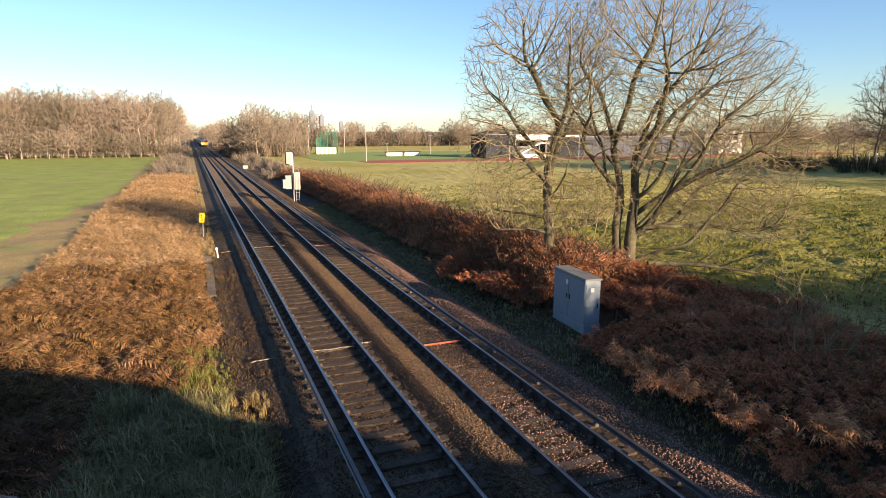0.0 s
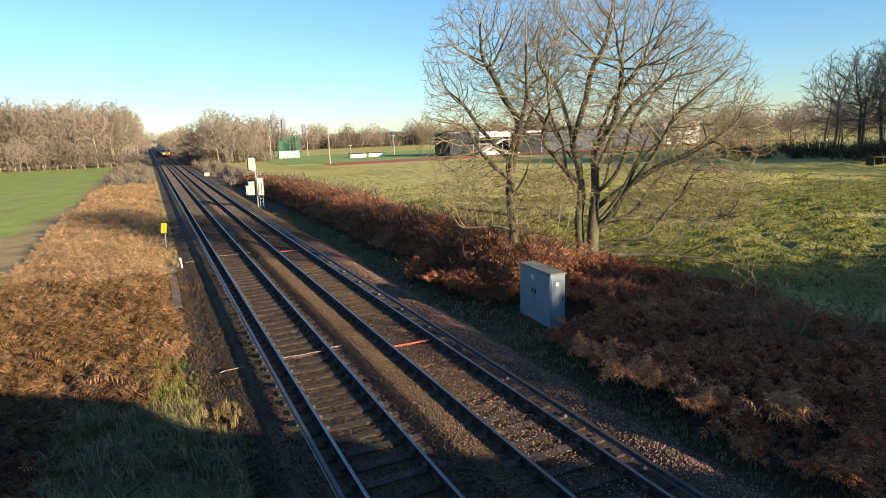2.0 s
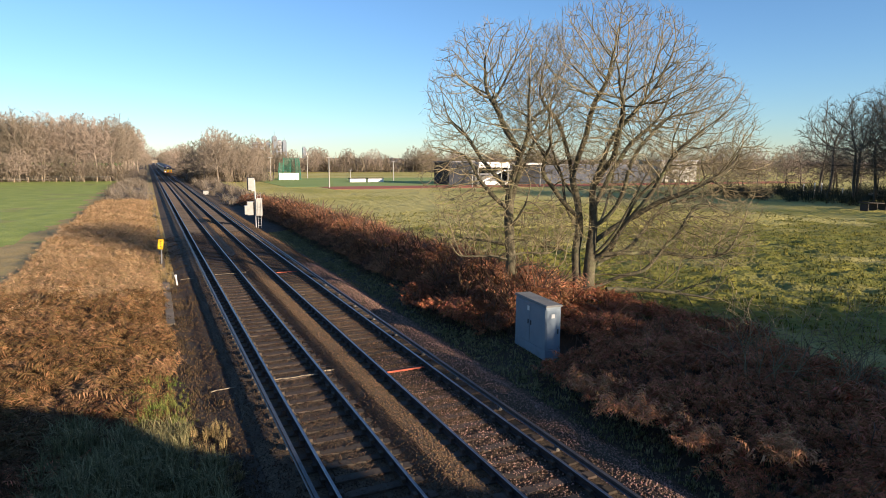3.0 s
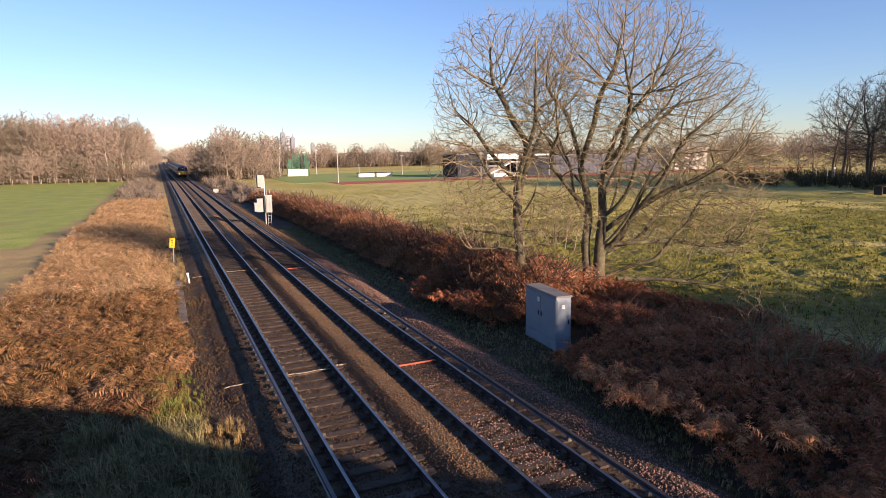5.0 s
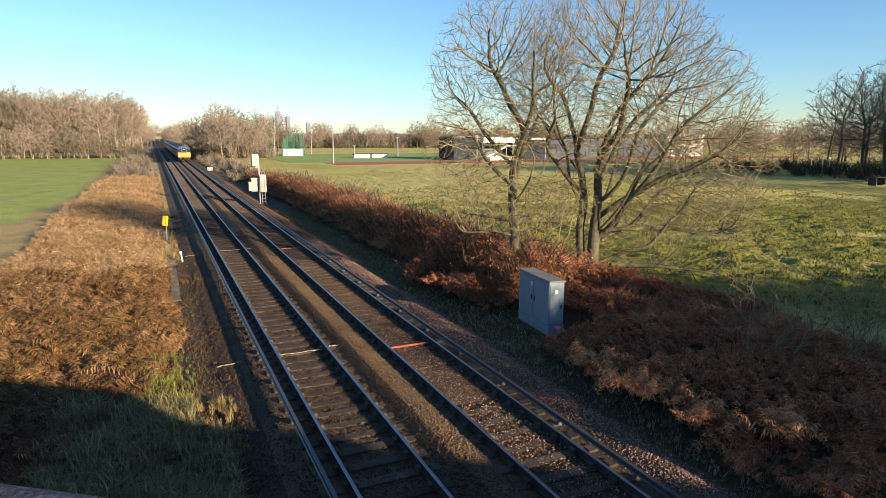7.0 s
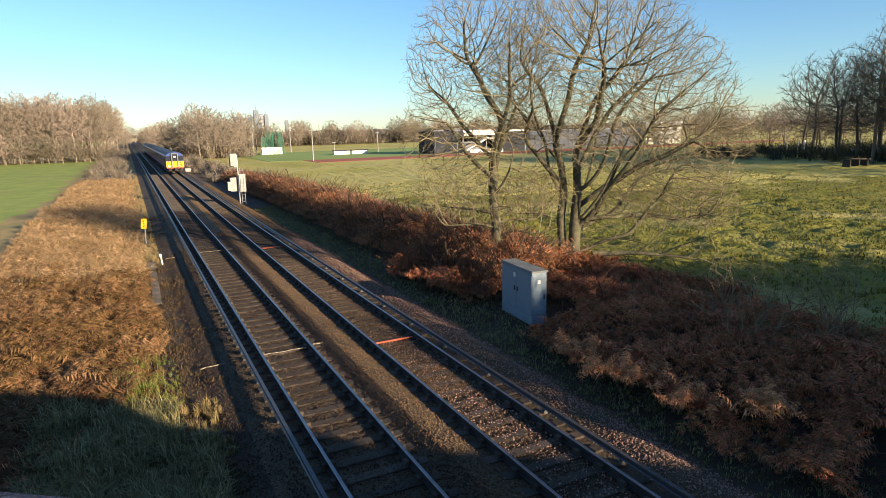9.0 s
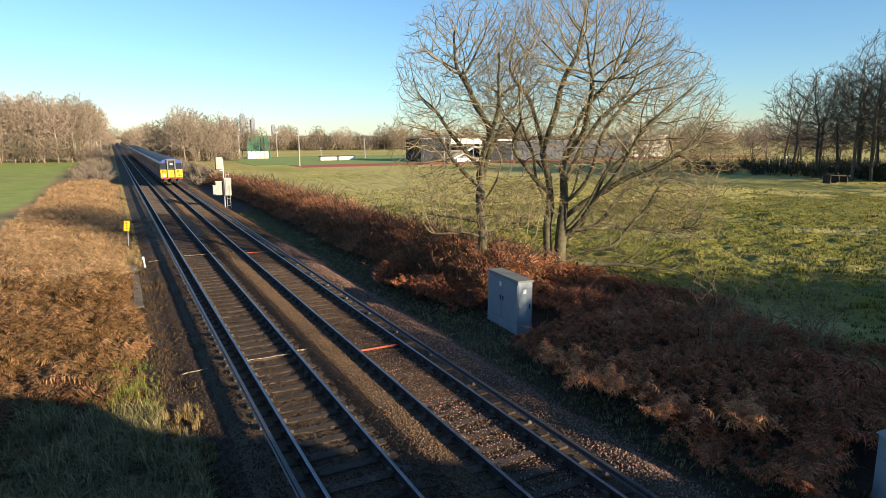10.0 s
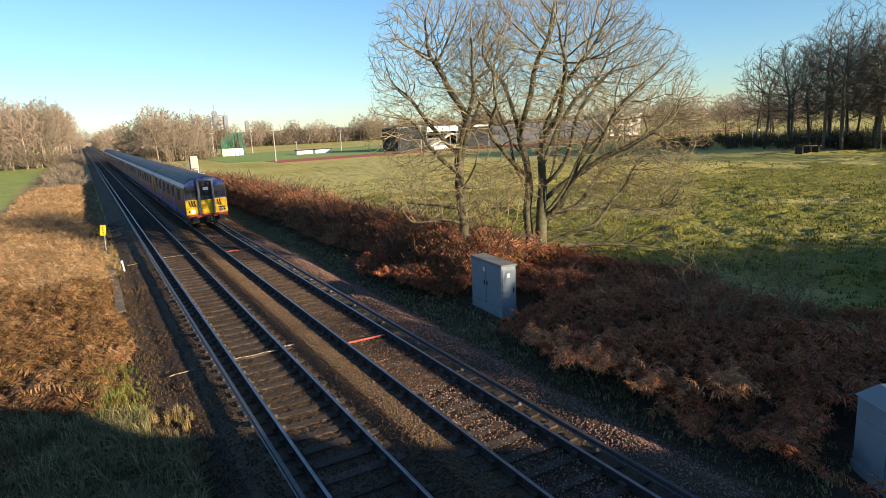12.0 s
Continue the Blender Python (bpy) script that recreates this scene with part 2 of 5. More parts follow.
def tri_object(name, verts, tris, material, parent=None, smooth=False):
    """A large triangle mesh from arrays."""
    verts, tris = np.asarray(verts, np.float32), np.asarray(tris, np.int32)
    me = bpy.data.meshes.new(name)
    me.vertices.add(len(verts))
    me.vertices.foreach_set("co", verts.ravel())
    me.loops.add(tris.size)
    me.loops.foreach_set("vertex_index", tris.ravel())
    me.polygons.add(len(tris))
    me.polygons.foreach_set("loop_start", np.arange(0, tris.size, 3, dtype=np.int32))
    me.update(calc_edges=True)
    me.materials.append(material)
    if smooth:
        me.shade_smooth()
    ob = new(name, me)
    ob.parent = parent
    return ob


def scattered(template, places, turns, sizes, tilts=None):
    """Copies of a template (vertices, triangles) joined: places k x 3, turns about z in radians, sizes k or k x 3."""
    tv, tf = np.asarray(template[0], float), np.asarray(template[1], int)
    k = len(places)
    sizes = np.broadcast_to(np.asarray(sizes, float).reshape(k, -1), (k, 3))
    v = tv[None] * sizes[:, None]
    if tilts is not None:
        c, s = np.cos(tilts)[:, None], np.sin(tilts)[:, None]
        v = np.stack([v[..., 0], c * v[..., 1] - s * v[..., 2], s * v[..., 1] + c * v[..., 2]], -1)
    c, s = np.cos(turns)[:, None], np.sin(turns)[:, None]
    v = np.stack([c * v[..., 0] - s * v[..., 1], s * v[..., 0] + c * v[..., 1], v[..., 2]], -1) + np.asarray(places)[:, None]
    f = tf[None] + (np.arange(k) * len(tv))[:, None, None]
    return v.reshape(-1, 3), f.reshape(-1, 3)


def joined(pieces):
    vs, fs, n = [], [], 0
    for v, f in pieces:
        vs.append(np.asarray(v))
        fs.append(np.asarray(f) + n)
        n += len(v)
    return np.concatenate(vs), np.concatenate(fs)


def part(name, bm, material, parent, label="", smooth=False):
    me = bpy.data.meshes.new(name)
    bm.to_mesh(me)
    bm.free()
    me.materials.append(material)
    if smooth:
        me.shade_smooth()
    ob = new(name, me)
    ob.parent = parent
    return tagged(ob, label)


def box(size, at=(0, 0, 0), bevel=0.0, bm=None, turn=None):
    bm = bm or bmesh.new()
    made = bmesh.ops.create_cube(bm, size=1.0, matrix=Matrix.Translation(at) @ (turn or Matrix()) @ Matrix.Diagonal((*size, 1)))
    if bevel:
        edges = list({ed for v in made["verts"] for ed in v.link_edges})
        bmesh.ops.bevel(bm, geom=edges, offset=bevel, segments=2, affect="EDGES", profile=0.6)
    return bm


def rod(p, q, r1, r2=None, sides=10, bm=None):
    bm = bm or bmesh.new()
    p, q = Vector(p), Vector(q)
    turn = (q - p).to_track_quat("Z", "Y").to_matrix().to_4x4()
    bmesh.ops.create_cone(bm, cap_ends=True, segments=sides, radius1=r1, radius2=r1 if r2 is None else r2, depth=(q - p).length, matrix=Matrix.Translation((p + q) / 2) @ turn)
    return bm


def thing(name, at, label, category, group="", kind="", turn=0.0):
    ob = new(name)
    ob.matrix_basis = pose(*at, 0, 0, turn)
    ob.empty_display_size = 0.2
    return tagged(ob, label, category, group, kind)


# ---- ground ----
def smooth01(v, lo, hi):
    s = min(1.0, max(0.0, (v - lo) / (hi - lo)))
    return s * s * (3 - 2 * s)


def ground_z(x, y):
    z = -0.06
    z -= 0.16 * smooth01(2.3 - x, 0, 0.7) + 0.16 * smooth01(x, 9.5, 10.3)  # shoulders of the ballast
    z += 0.17 * smooth01(x, 5.2, 5.75) * (1 - smooth01(x, 5.75, 6.62))  # ballast heaped between the tracks
    z += 0.10 * smooth01(x, 8.8, 9.4) * (1 - smooth01(x, 9.4, 10.2))
    z -= 0.14 * smooth01(2.95 - x, 0, 0.6)
    z += 0.30 * smooth01(0.7 - x, 0, 2.5) - 0.25 * smooth01(-x, 5.5, 8.0)  # bank and field edge
    z += 0.55 * smooth01(x, 11.2, 14.5)
    if x < 0.5 or x > 11.5:
        far = min(1.0, max(0.0, (abs(x - 6) - 6) / 8))
        z += far * (0.10 * noise.noise((x * 0.35, y * 0.35, 0.0)) + 0.16 * noise.noise((x * 0.06, y * 0.06, 3.0)))
    if x > 16:
        s = min(1.0, (x - 16) / 3)
        z += s * 0.21 * noise.noise((x * 1.1, y * 1.1, 5.0)) + s * 0.10 * noise.noise((x * 2.3, y * 2.3, 9.0))
    if y > 112 and x > 20:
        z += (0.40 - z) * smooth01(y, 112, 124) * smooth01(x, 20, 30)
    return z


def steps(*spans):
    out = []
    for lo, hi, d in spans:
        n = max(1, round((hi - lo) / d))
        out += [lo + (hi - lo) * i / n for i in range(n)]
    return out + [spans[-1][1]]


def make_ground():
    xs = steps((-3000, -300, 450), (-300, -60, 24), (-60, -22, 3), (-22, 0.8, 0.5), (0.8, 2.6, 0.2), (2.6, 5.0, 0.4), (5.0, 6.8, 0.15), (6.8, 8.8, 1.0), (8.8, 10.4, 0.15), (10.4, 15, 0.3), (15, 50, 0.33), (50, 120, 1.6), (120, 400, 28), (400, 3000, 433))
    ys = steps((-1500, -60, 240), (-60, 0, 6), (0, 55, 0.35), (55, 130, 1.4), (130, 160, 6), (160, 400, 12), (400, 4500, 410))
    verts = [(x, y, ground_z(x, y)) for y in ys for x in xs]
    n = len(xs)
    faces, kinds = [], []
    for j in range(len(ys) - 1):
        for i in range(n - 1):
            faces.append((j * n + i, j * n + i + 1, (j + 1) * n + i + 1, (j + 1) * n + i))
            x, y = (xs[i] + xs[i + 1]) / 2, (ys[j] + ys[j + 1]) / 2
            wob = 0.8 * noise.noise((x * 0.2, y * 0.2, 7.0))
            kinds.append(1 if (2.4 if y < 45 else 1.7) < x < 10.4 and y > -40 else 2 if x < -8.0 - 5.0 * smooth01(85 - y, 0, 55) + 3 * wob else 4 if x < -6.2 + wob or (0.1 < x < 1.7 and y > 38 + 4 * wob) else 5 if x > 17.5 and y + 0.25 * x > 58 + 12 * wob else 3 if x > 17.5 + 2 * wob else 0)
    ob = mesh_object("ground", verts, faces, [M_EARTH, M_BALLAST, M_FIELD_L, M_FIELD_R, M_ROUGH, M_STRAWFIELD], smooth=True)
    ob.data.polygons.foreach_set("material_index", kinds)
    return tagged(ob, "grassy fields, earth banks and stone ballast", "ground", kind="structure")


make_ground()

# ---- railway ----
RAILS = (3.48, 4.985, 6.735, 8.24)
LEFT_MID, RIGHT_MID = 4.2325, 7.4875
TRACK_FROM, TRACK_TO = -14.0, 900.0
RAIL_HALF = ((0.07, -0.012), (0.07, 0.004), (0.012, 0.018), (0.012, 0.115), (0.036, 0.128), (0.036, 0.152), (0.028, 0.16))


def extruded(profile, y0, y1):
    n = len(profile)
    verts = [(x, y, z) for y in (y0, y1) for x, z in profile]
    faces = [(i, (i + 1) % n, n + (i + 1) % n, n + i) for i in range(n)] + [tuple(range(n))[::-1], tuple(range(n, 2 * n))]
    return verts, faces


def make_rail(x, label):
    base = thing("rail", (x, 0, 0), label, "rail", "running rails")
    h = RAIL_HALF
    for name, half, m in (("foot", h[:3], M_RAILSIDE), ("web", ((0.0118, 0.017), (0.0118, 0.116)), M_RAILSIDE), ("head", h[3:], M_RAILTOP)):
        prof = list(half) + [(-px, pz) for px, pz in reversed(half)]
        v, f = extruded(prof, TRACK_FROM, TRACK_TO)
        ob = mesh_object(name, v, f, [M_RAILSIDE, m], base)
        if name == "head":  # polished on top, rusty on the sides
            for i in (2, 3, 4):
                ob.data.polygons[i].material_index = 1
    return base


for x in RAILS:
    make_rail(x, "steel running rail with a polished head and rusty web")


def make_conductor(x):
    base = thing("conductor_rail", (x, 0, 0), "dark steel conductor rail on white insulators", "rail", "conductor rails")
    prof = [(-0.055, 0.10), (0.055, 0.10), (0.03, 0.12), (0.03, 0.17), (0.045, 0.185), (0.04, 0.215), (-0.04, 0.215), (-0.045, 0.185), (-0.03, 0.17), (-0.03, 0.12)]
    v, f = extruded(prof, TRACK_FROM, TRACK_TO)
    mesh_object("bar", v, f, M_CONDUCTOR, base)
    bm = rod((0, 0, -0.02), (0, 0, 0.04), 0.075, 0.05, 8)
    rod((0, 0, 0.04), (0, 0, 0.10), 0.07, 0.045, 8, bm)
    first = part("insulator", bm, M_POT, base)
    for i in range(60):
        ob = first if i == 0 else first.copy()
        if i:
            scene.collection.objects.link(ob)
        ob.location = (0, 4.0 + 2.6 * i, 0)
    return base


make_conductor(3.05)
make_conductor(8.67)

# orange protection boards and cable ducts laid across the tracks
def cross_duct(x0, x1, y, z, r, material, name, label, sag=0.0):
    bm = bmesh.new()
    n = 6
    pts = [Vector((x0 + (x1 - x0) * i / n, y + 0.03 * math.sin(i * 1.9), z - sag * math.sin(math.pi * i / n))) for i in range(n + 1)]
    for p, q in zip(pts, pts[1:]):
        rod(p, q, r, r, 8, bm)
    return tagged(part(name, bm, material, None, smooth=True), label, "cable duct")


for y in (18.26, 37.1):
    bm = box((1.30, 0.05, 0.04), (7.4875, y, 0.03), 0.010)
    box((1.24, 0.03, 0.02), (7.4875, y, 0.052), 0.006, bm)
    tagged(part("warning_board", bm, M_ORANGE, None), "orange painted board laid across the sleepers", "board", "orange boards")
    cross_duct(3.56, 4.90, y + 0.75, 0.035, 0.016, M_PIPE, "cable_duct", "pale cable duct laid between the rails")
    cross_duct(1.8, 2.8, y + 1.16, -0.22, 0.018, M_PIPE, "cable_duct", "pale cable crossing the cess to the rail", -0.05)
    cross_duct(5.05, 6.0, y + 1.0, 0.01, 0.025, M_PIPE, "cable_duct", "short pale cable half sunk in ballast")

# ---- loose ballast ----
def stone_template(rng):
    v = np.array([(1, 0, 0), (-1, 0, 0), (0, 1, 0), (0, -1, 0), (0, 0, 1), (0, 0, -1)], float) * rng.uniform(0.65, 1.1, (6, 1)) + rng.uniform(-0.2, 0.2, (6, 3))
    f = [(0, 2, 4), (2, 1, 4), (1, 3, 4), (3, 0, 4), (2, 0, 5), (1, 2, 5), (3, 1, 5), (0, 3, 5)]
    return v, f


def make_stones(name, bands, material, label, seed):
    rng = np.random.default_rng(seed)
    pieces = []
    for x0, x1, y0, y1, count, zoff in bands:
        k = count
        x = rng.uniform(x0, x1, k)
        y = y0 + (y1 - y0) * rng.uniform(0, 1, k) ** 1.5
        z = np.array([ground_z(a, b) for a, b in zip(x, y)]) + zoff
        for part_of in np.array_split(np.arange(k), 4):
            size = rng.uniform(0.013, 0.030, (len(part_of), 1)) * rng.uniform(0.7, 1.3, (len(part_of), 3))
            pieces.append(scattered(stone_template(rng), np.stack([x, y, z], 1)[part_of], rng.uniform(0, 6.3, len(part_of)), size, rng.uniform(-1, 1, len(part_of))))
    v, f = joined(pieces)
    return tagged(tri_object(name, v, f, material), label, "ballast", kind="stuff")


make_stones("ballast_stones", [(5.7, 6.62, 6, 75, 15000, 0.012), (6.8, 8.16, 14, 60, 9000, 0.042), (8.8, 10.2, 40, 90, 9000, 0.02)], M_STONE, "loose brown ballast stones beside the tracks", 3)
# Darker stones paint the heap's unlit slope and the shade near the bridge.
make_stones("shade_side_ballast", [(5.12, 5.75, 4, 45, 11000, 0.012), (6.8, 8.16, 4, 15, 3000, 0.042)], M_MIDSTONE, "ballast stones coloured darker for the heap's unlit side", 9)
# Paler pinkish stones; inside the right track they stand in for dappled sun.
make_stones("shoulder_ballast", [(8.78, 10.3, 4, 42, 17000, 0.008), (6.8, 8.16, 6, 20, 2600, 0.045)], M_PINKSTONE, "pinkish ballast heaped on the shoulder, pale stones as sun dapples between rails", 6)
# Stained between the rails; on the cess the dark colour imitates slope shade.
make_stones("track_ballast", [(3.56, 4.9, 4, 60, 15000, 0.042), (6.8, 8.16, 4, 60, 6000, 0.042), (1.9, 2.95, 4, 40, 7000, 0.0), (1.2, 2.0, 6, 40, 3500, 0.0)], M_DARKSTONE, "rust-stained ballast between the rails, dark cess stones standing in for shade", 4)


# ---- plants: templates ----
def frond(rng, length=1.0, pairs=6, droop=1.0, wide=0.088):
    """A dead bracken frond: a bent stalk with drooping side leaves. Root at the origin, leaning to +y."""
    v, f = [], []
    lean = rng.uniform(0.35, 1.1)
    pts = []
    p, ang = np.zeros(3), 1.45 - 0.25 * lean
    n = 4
    for i in range(n + 1):
        pts.append(p.copy())
        d = np.array([rng.uniform(-0.2, 0.2), math.cos(ang), math.sin(ang)])
        p = p + d * length / n
        ang -= lean * droop * 0.62
    for i in range(n):
        w = 0.014 * (1 - i / n) + 0.004
        b = len(v)
        v += [pts[i] + (w, 0, 0), pts[i] - (w, 0, 0), pts[i + 1]]
        f.append((b, b + 1, b + 2))
    for k in range(pairs):
        s = 0.26 + 0.72 * k / pairs
        i = min(n - 1, int(s * n))
        q = pts[i] + (pts[i + 1] - pts[i]) * (s * n - i)
        ll = length * 0.37 * (1 - ((s - 0.26) / 0.9) ** 1.3) * rng.uniform(0.55, 1.15)
        for side in (-1, 1):
            d = np.array([side * rng.uniform(0.7, 1), rng.uniform(-0.1, 0.6), -rng.uniform(-0.1, 0.8) * droop])
            d /= np.linalg.norm(d)
            t = (pts[i + 1] - pts[i]) / np.linalg.norm(pts[i + 1] - pts[i])
            w = ll * wide
            b = len(v)
            m = q + d * ll * 0.38 + (0, 0, rng.uniform(-0.03, 0.03) * length)
            v += [q, m + t * w, m - t * w, q + d * ll - (0, 0, 0.06 * ll)]
            f += [(b, b + 1, b + 2), (b + 2, b + 1, b + 3)]
    return np.array(v), np.array(f)


def clump(rng, count, length, pairs, droop=1.0, spread=0.18):
    pieces = []
    for i in range(count):
        v, f = frond(rng, length * rng.uniform(0.6, 1.1), pairs, droop)
        pieces.append(scattered((v, f), [(rng.uniform(-spread, spread), rng.uniform(-spread, spread), 0)], np.array([rng.uniform(0, 6.3)]), [1.0]))
    return joined(pieces)


def tuft(rng, count, length, width=0.012):
    v, f = [], []
    for i in range(count):
        a, lean = rng.uniform(0, 6.3), rng.uniform(0.1, 0.8)
        o = np.array([rng.uniform(-0.12, 0.12), rng.uniform(-0.12, 0.12), 0])
        d = np.array([math.cos(a), math.sin(a), 0])
        s = np.array([-math.sin(a), math.cos(a), 0]) * width
        h = length * rng.uniform(0.5, 1.1)
        m, t = o + d * h * 0.3 * lean + (0, 0, h * 0.6), o + d * h * lean + (0, 0, h * (0.95 - 0.35 * lean))
        b = len(v)
        v += [o + s, o - s, m + s * 0.7, m - s * 0.7, t]
        f += [(b, b + 1, b + 2), (b + 1, b + 3, b + 2), (b + 2, b + 3, b + 4)]
    return np.array(v), np.array(f)


def briar(rng, count, length):
    """A tangle of thin bent stems."""
    v, f = [], []
    for i in range(count):
        p = np.array([rng.uniform(-0.3, 0.3), rng.uniform(-0.3, 0.3), rng.uniform(0, 0.3)]) * length
        a, el = rng.uniform(0, 6.3), rng.uniform(0.3, 1.4)
        for k in range(4):
            d = np.array([math.cos(a) * math.cos(el), math.sin(a) * math.cos(el), math.sin(el)]) * length * 0.27
            s = np.array([-math.sin(a), math.cos(a), 0.3]) * 0.010
            b = len(v)
            v += [p + s, p - s, p + d + s * 0.8, p + d - s * 0.8]
            f += [(b, b + 1, b + 2), (b + 1, b + 3, b + 2)]
            p = p + d
            a += rng.uniform(-0.6, 0.6)
            el -= rng.uniform(0.0, 0.6)
    return np.array(v), np.array(f)


def spread_over(name, templates, area, count, sizes, material, label, category, seed, keep=None, lift=0.0, power=1.0):
    """Scatters plants over x0, x1, y0, y1 where keep(x, y) gives a size factor above 0."""
    rng = np.random.default_rng(seed)
    x0, x1, y0, y1 = area
    x, y = rng.uniform(x0, x1, count), y0 + (y1 - y0) * rng.uniform(0, 1, count) ** power
    fac = np.array([keep(a, b) if keep else 1.0 for a, b in zip(x, y)])
    ok = fac > 0.05
    x, y, fac = x[ok], y[ok], fac[ok]
    z = np.array([ground_z(a, b) for a, b in zip(x, y)]) + lift * fac
    size = rng.uniform(*sizes, len(x)) * fac
    pieces = []
    for i, idx in enumerate(np.array_split(rng.permutation(len(x)), len(templates))):
        if len(idx):
            pieces.append(scattered(templates[i], np.stack([x, y, z], 1)[idx], rng.uniform(0, 6.3, len(idx)), size[idx], rng.uniform(-0.25, 0.25, len(idx))))
    v, f = joined(pieces)
    return tagged(tri_object(name, v, f, material), label, category, kind="stuff")


RNG = np.random.default_rng(11)
FERNS = [clump(RNG, 7, 1.0, 10, 1.5, 0.28) for i in range(8)]
FERNS_LOW = [clump(RNG, 6, 1.0, 6, 1.2, 0.25) for i in range(6)]
TUFTS = [tuft(RNG, 26, 0.7) for i in range(5)]
SHORT = [tuft(RNG, 5, 0.20, 0.022) for i in range(5)]
BRIARS = [briar(RNG, 16, 1.0) for i in range(5)]


def lumps(x, y, s, seed):
    return 0.5 + 0.5 * noise.noise((x * s, y * s, seed))


def left_bank(x, y):
    edge = -6.6 + 0.7 * noise.noise((0.0, y * 0.15, 2.0))
    if x < edge or x > 0.75 + 0.35 * noise.noise((y * 0.5, 4.0, 0)):
        return 0
    if y < 17 and x > -1.6 + 0.5 * noise.noise((y * 0.3, 0, 1)) and y < 16.5:
        return 0.0
    if y < 12.5:
        return 0.4 + 0.3 * lumps(x, y, 0.6, 5.0)
    return (0.3 + 1.05 * lumps(x, y, 0.7, 5.0) ** 1.2) * (0.75 + 0.25 * smooth01(0.75 - x, 0, 1.2))


def right_hedge(x, y):
    mid, half = 13.9 + 0.4 * noise.noise((y * 0.15, 3.0, 0)), 1.9
    if y < 20.5 or abs(x - mid) > half:
        return 0
    return (0.8 + 0.55 * lumps(x, y, 0.4, 9.0)) * (1.0 - 0.35 * smooth01(y, 60, 100)) * (0.42 + 0.58 * smooth01(x, 12.0, 14.2))


def right_bank(x, y):
    inner = 11.15 + 0.7 * noise.noise((y * 0.4, 8.0, 0)) - 0.04 * max(0.0, 12 - y)
    if 16.4 < y < 20.6 and x < 13.6:
        return 0
    if x < inner or x > 18.6 + 0.8 * noise.noise((y * 0.3, 1.0, 4)):
        return 0
    if math.hypot(x - 12.35, y - 5.55) < 1.3:
        return 0
    return 0.35 + 1.0 * lumps(x, y, 0.55, 2.0) ** 1.3


# ---- bracken, brambles and grass ----
spread_over("bracken_bank", FERNS, (-7.4, 0.9, 10, 44), 4000, (0.7, 1.2), M_BRACKEN, "dead orange-brown bracken covering the railway bank", "bracken", 21, lambda x, y: left_bank(x, y) * smooth01(y + 3 * lumps(x, y, 0.5, 8), 14, 22) if y + 9 * lumps(x, y, 0.3, 31) < 40 else 0, power=1.0)
spread_over("darkened_bracken_bank", FERNS, (-7.4, 0.9, 10, 25), 1900, (0.7, 1.2), M_BRACKEN_BROWN, "collapsed brown bracken, coloured darker near the bridge shadow", "bracken", 38, lambda x, y: left_bank(x, y) * (1 - 0.8 * smooth01(y + 3 * lumps(x, y, 0.5, 8), 17, 25)), power=1.0)
# Brighter red clumps lift bracken that would be too dark in bridge shade.
spread_over("shaded_bracken", FERNS, (-7.0, -1.2, 9, 15.5), 420, (0.5, 0.9), M_BRACKEN_VERGE, "reddish bracken among grass below the bridge", "bracken", 44, lambda x, y: 0.5 + 0.6 * lumps(x, y, 0.6, 5.0))
spread_over("bracken_bank", FERNS_LOW, (-7.4, 0.9, 23, 110), 7200, (0.75, 1.25), M_BRACKEN_TAN, "dead tan bracken further along the bank", "bracken", 22, lambda x, y: left_bank(x, y) if y + 9 * lumps(x, y, 0.3, 31) > 36 else 0, power=1.3)
spread_over("bracken_hedge", FERNS_LOW, (11.6, 16.2, 20, 100), 6500, (0.85, 1.35), M_BRACKEN_RED, "rust-brown bracken growing over a bramble hedge", "bracken", 23, right_hedge, lift=0.72, power=1.4)
spread_over("bramble_hedge", BRIARS, (11.8, 15.8, 20, 100), 1700, (1.2, 2.0), M_BRAMBLE, "dark bramble stems inside the hedge", "brambles", 24, right_hedge, power=1.3)
spread_over("bracken_verge", FERNS, (9, 19.5, 4.5, 29), 4400, (0.5, 0.85), M_BRACKEN_VERGE, "collapsed rust-brown bracken on the verge", "bracken", 25, right_bank, lift=0.55)
spread_over("bramble_verge", BRIARS, (9.5, 19, 4.5, 28), 500, (0.8, 1.3), M_BRAMBLE, "dark bramble stems in the verge", "brambles", 26, right_bank)
spread_over("grass_tufts", TUFTS, (-6.5, 2.0, 7.5, 17.0), 3000, (0.6, 1.15), M_GRASS, "long green grass tufts in the shade of the bridge", "grass", 27, lambda x, y: 0 if x > 1.6 or (y > 14.6 and x > 0.9) or (y > 12.4 and x < -2.0) else 0.6 + 0.7 * lumps(x, y, 0.7, 3))
spread_over("straw_grass", TUFTS, (-1.8, 2.0, 13, 130), 4600, (0.3, 0.65), M_STRAW, "dry straw-coloured grass along the cess", "grass", 28, lambda x, y: (0.5 + 0.7 * lumps(x, y, 0.5, 6)) if 0.2 < x < 1.5 and y > 38 else (0.6 + 0.6 * lumps(x, y, 0.5, 6)) if y < 17 and lumps(x, y, 0.9, 12) > 0.5 else 0, power=1.6)
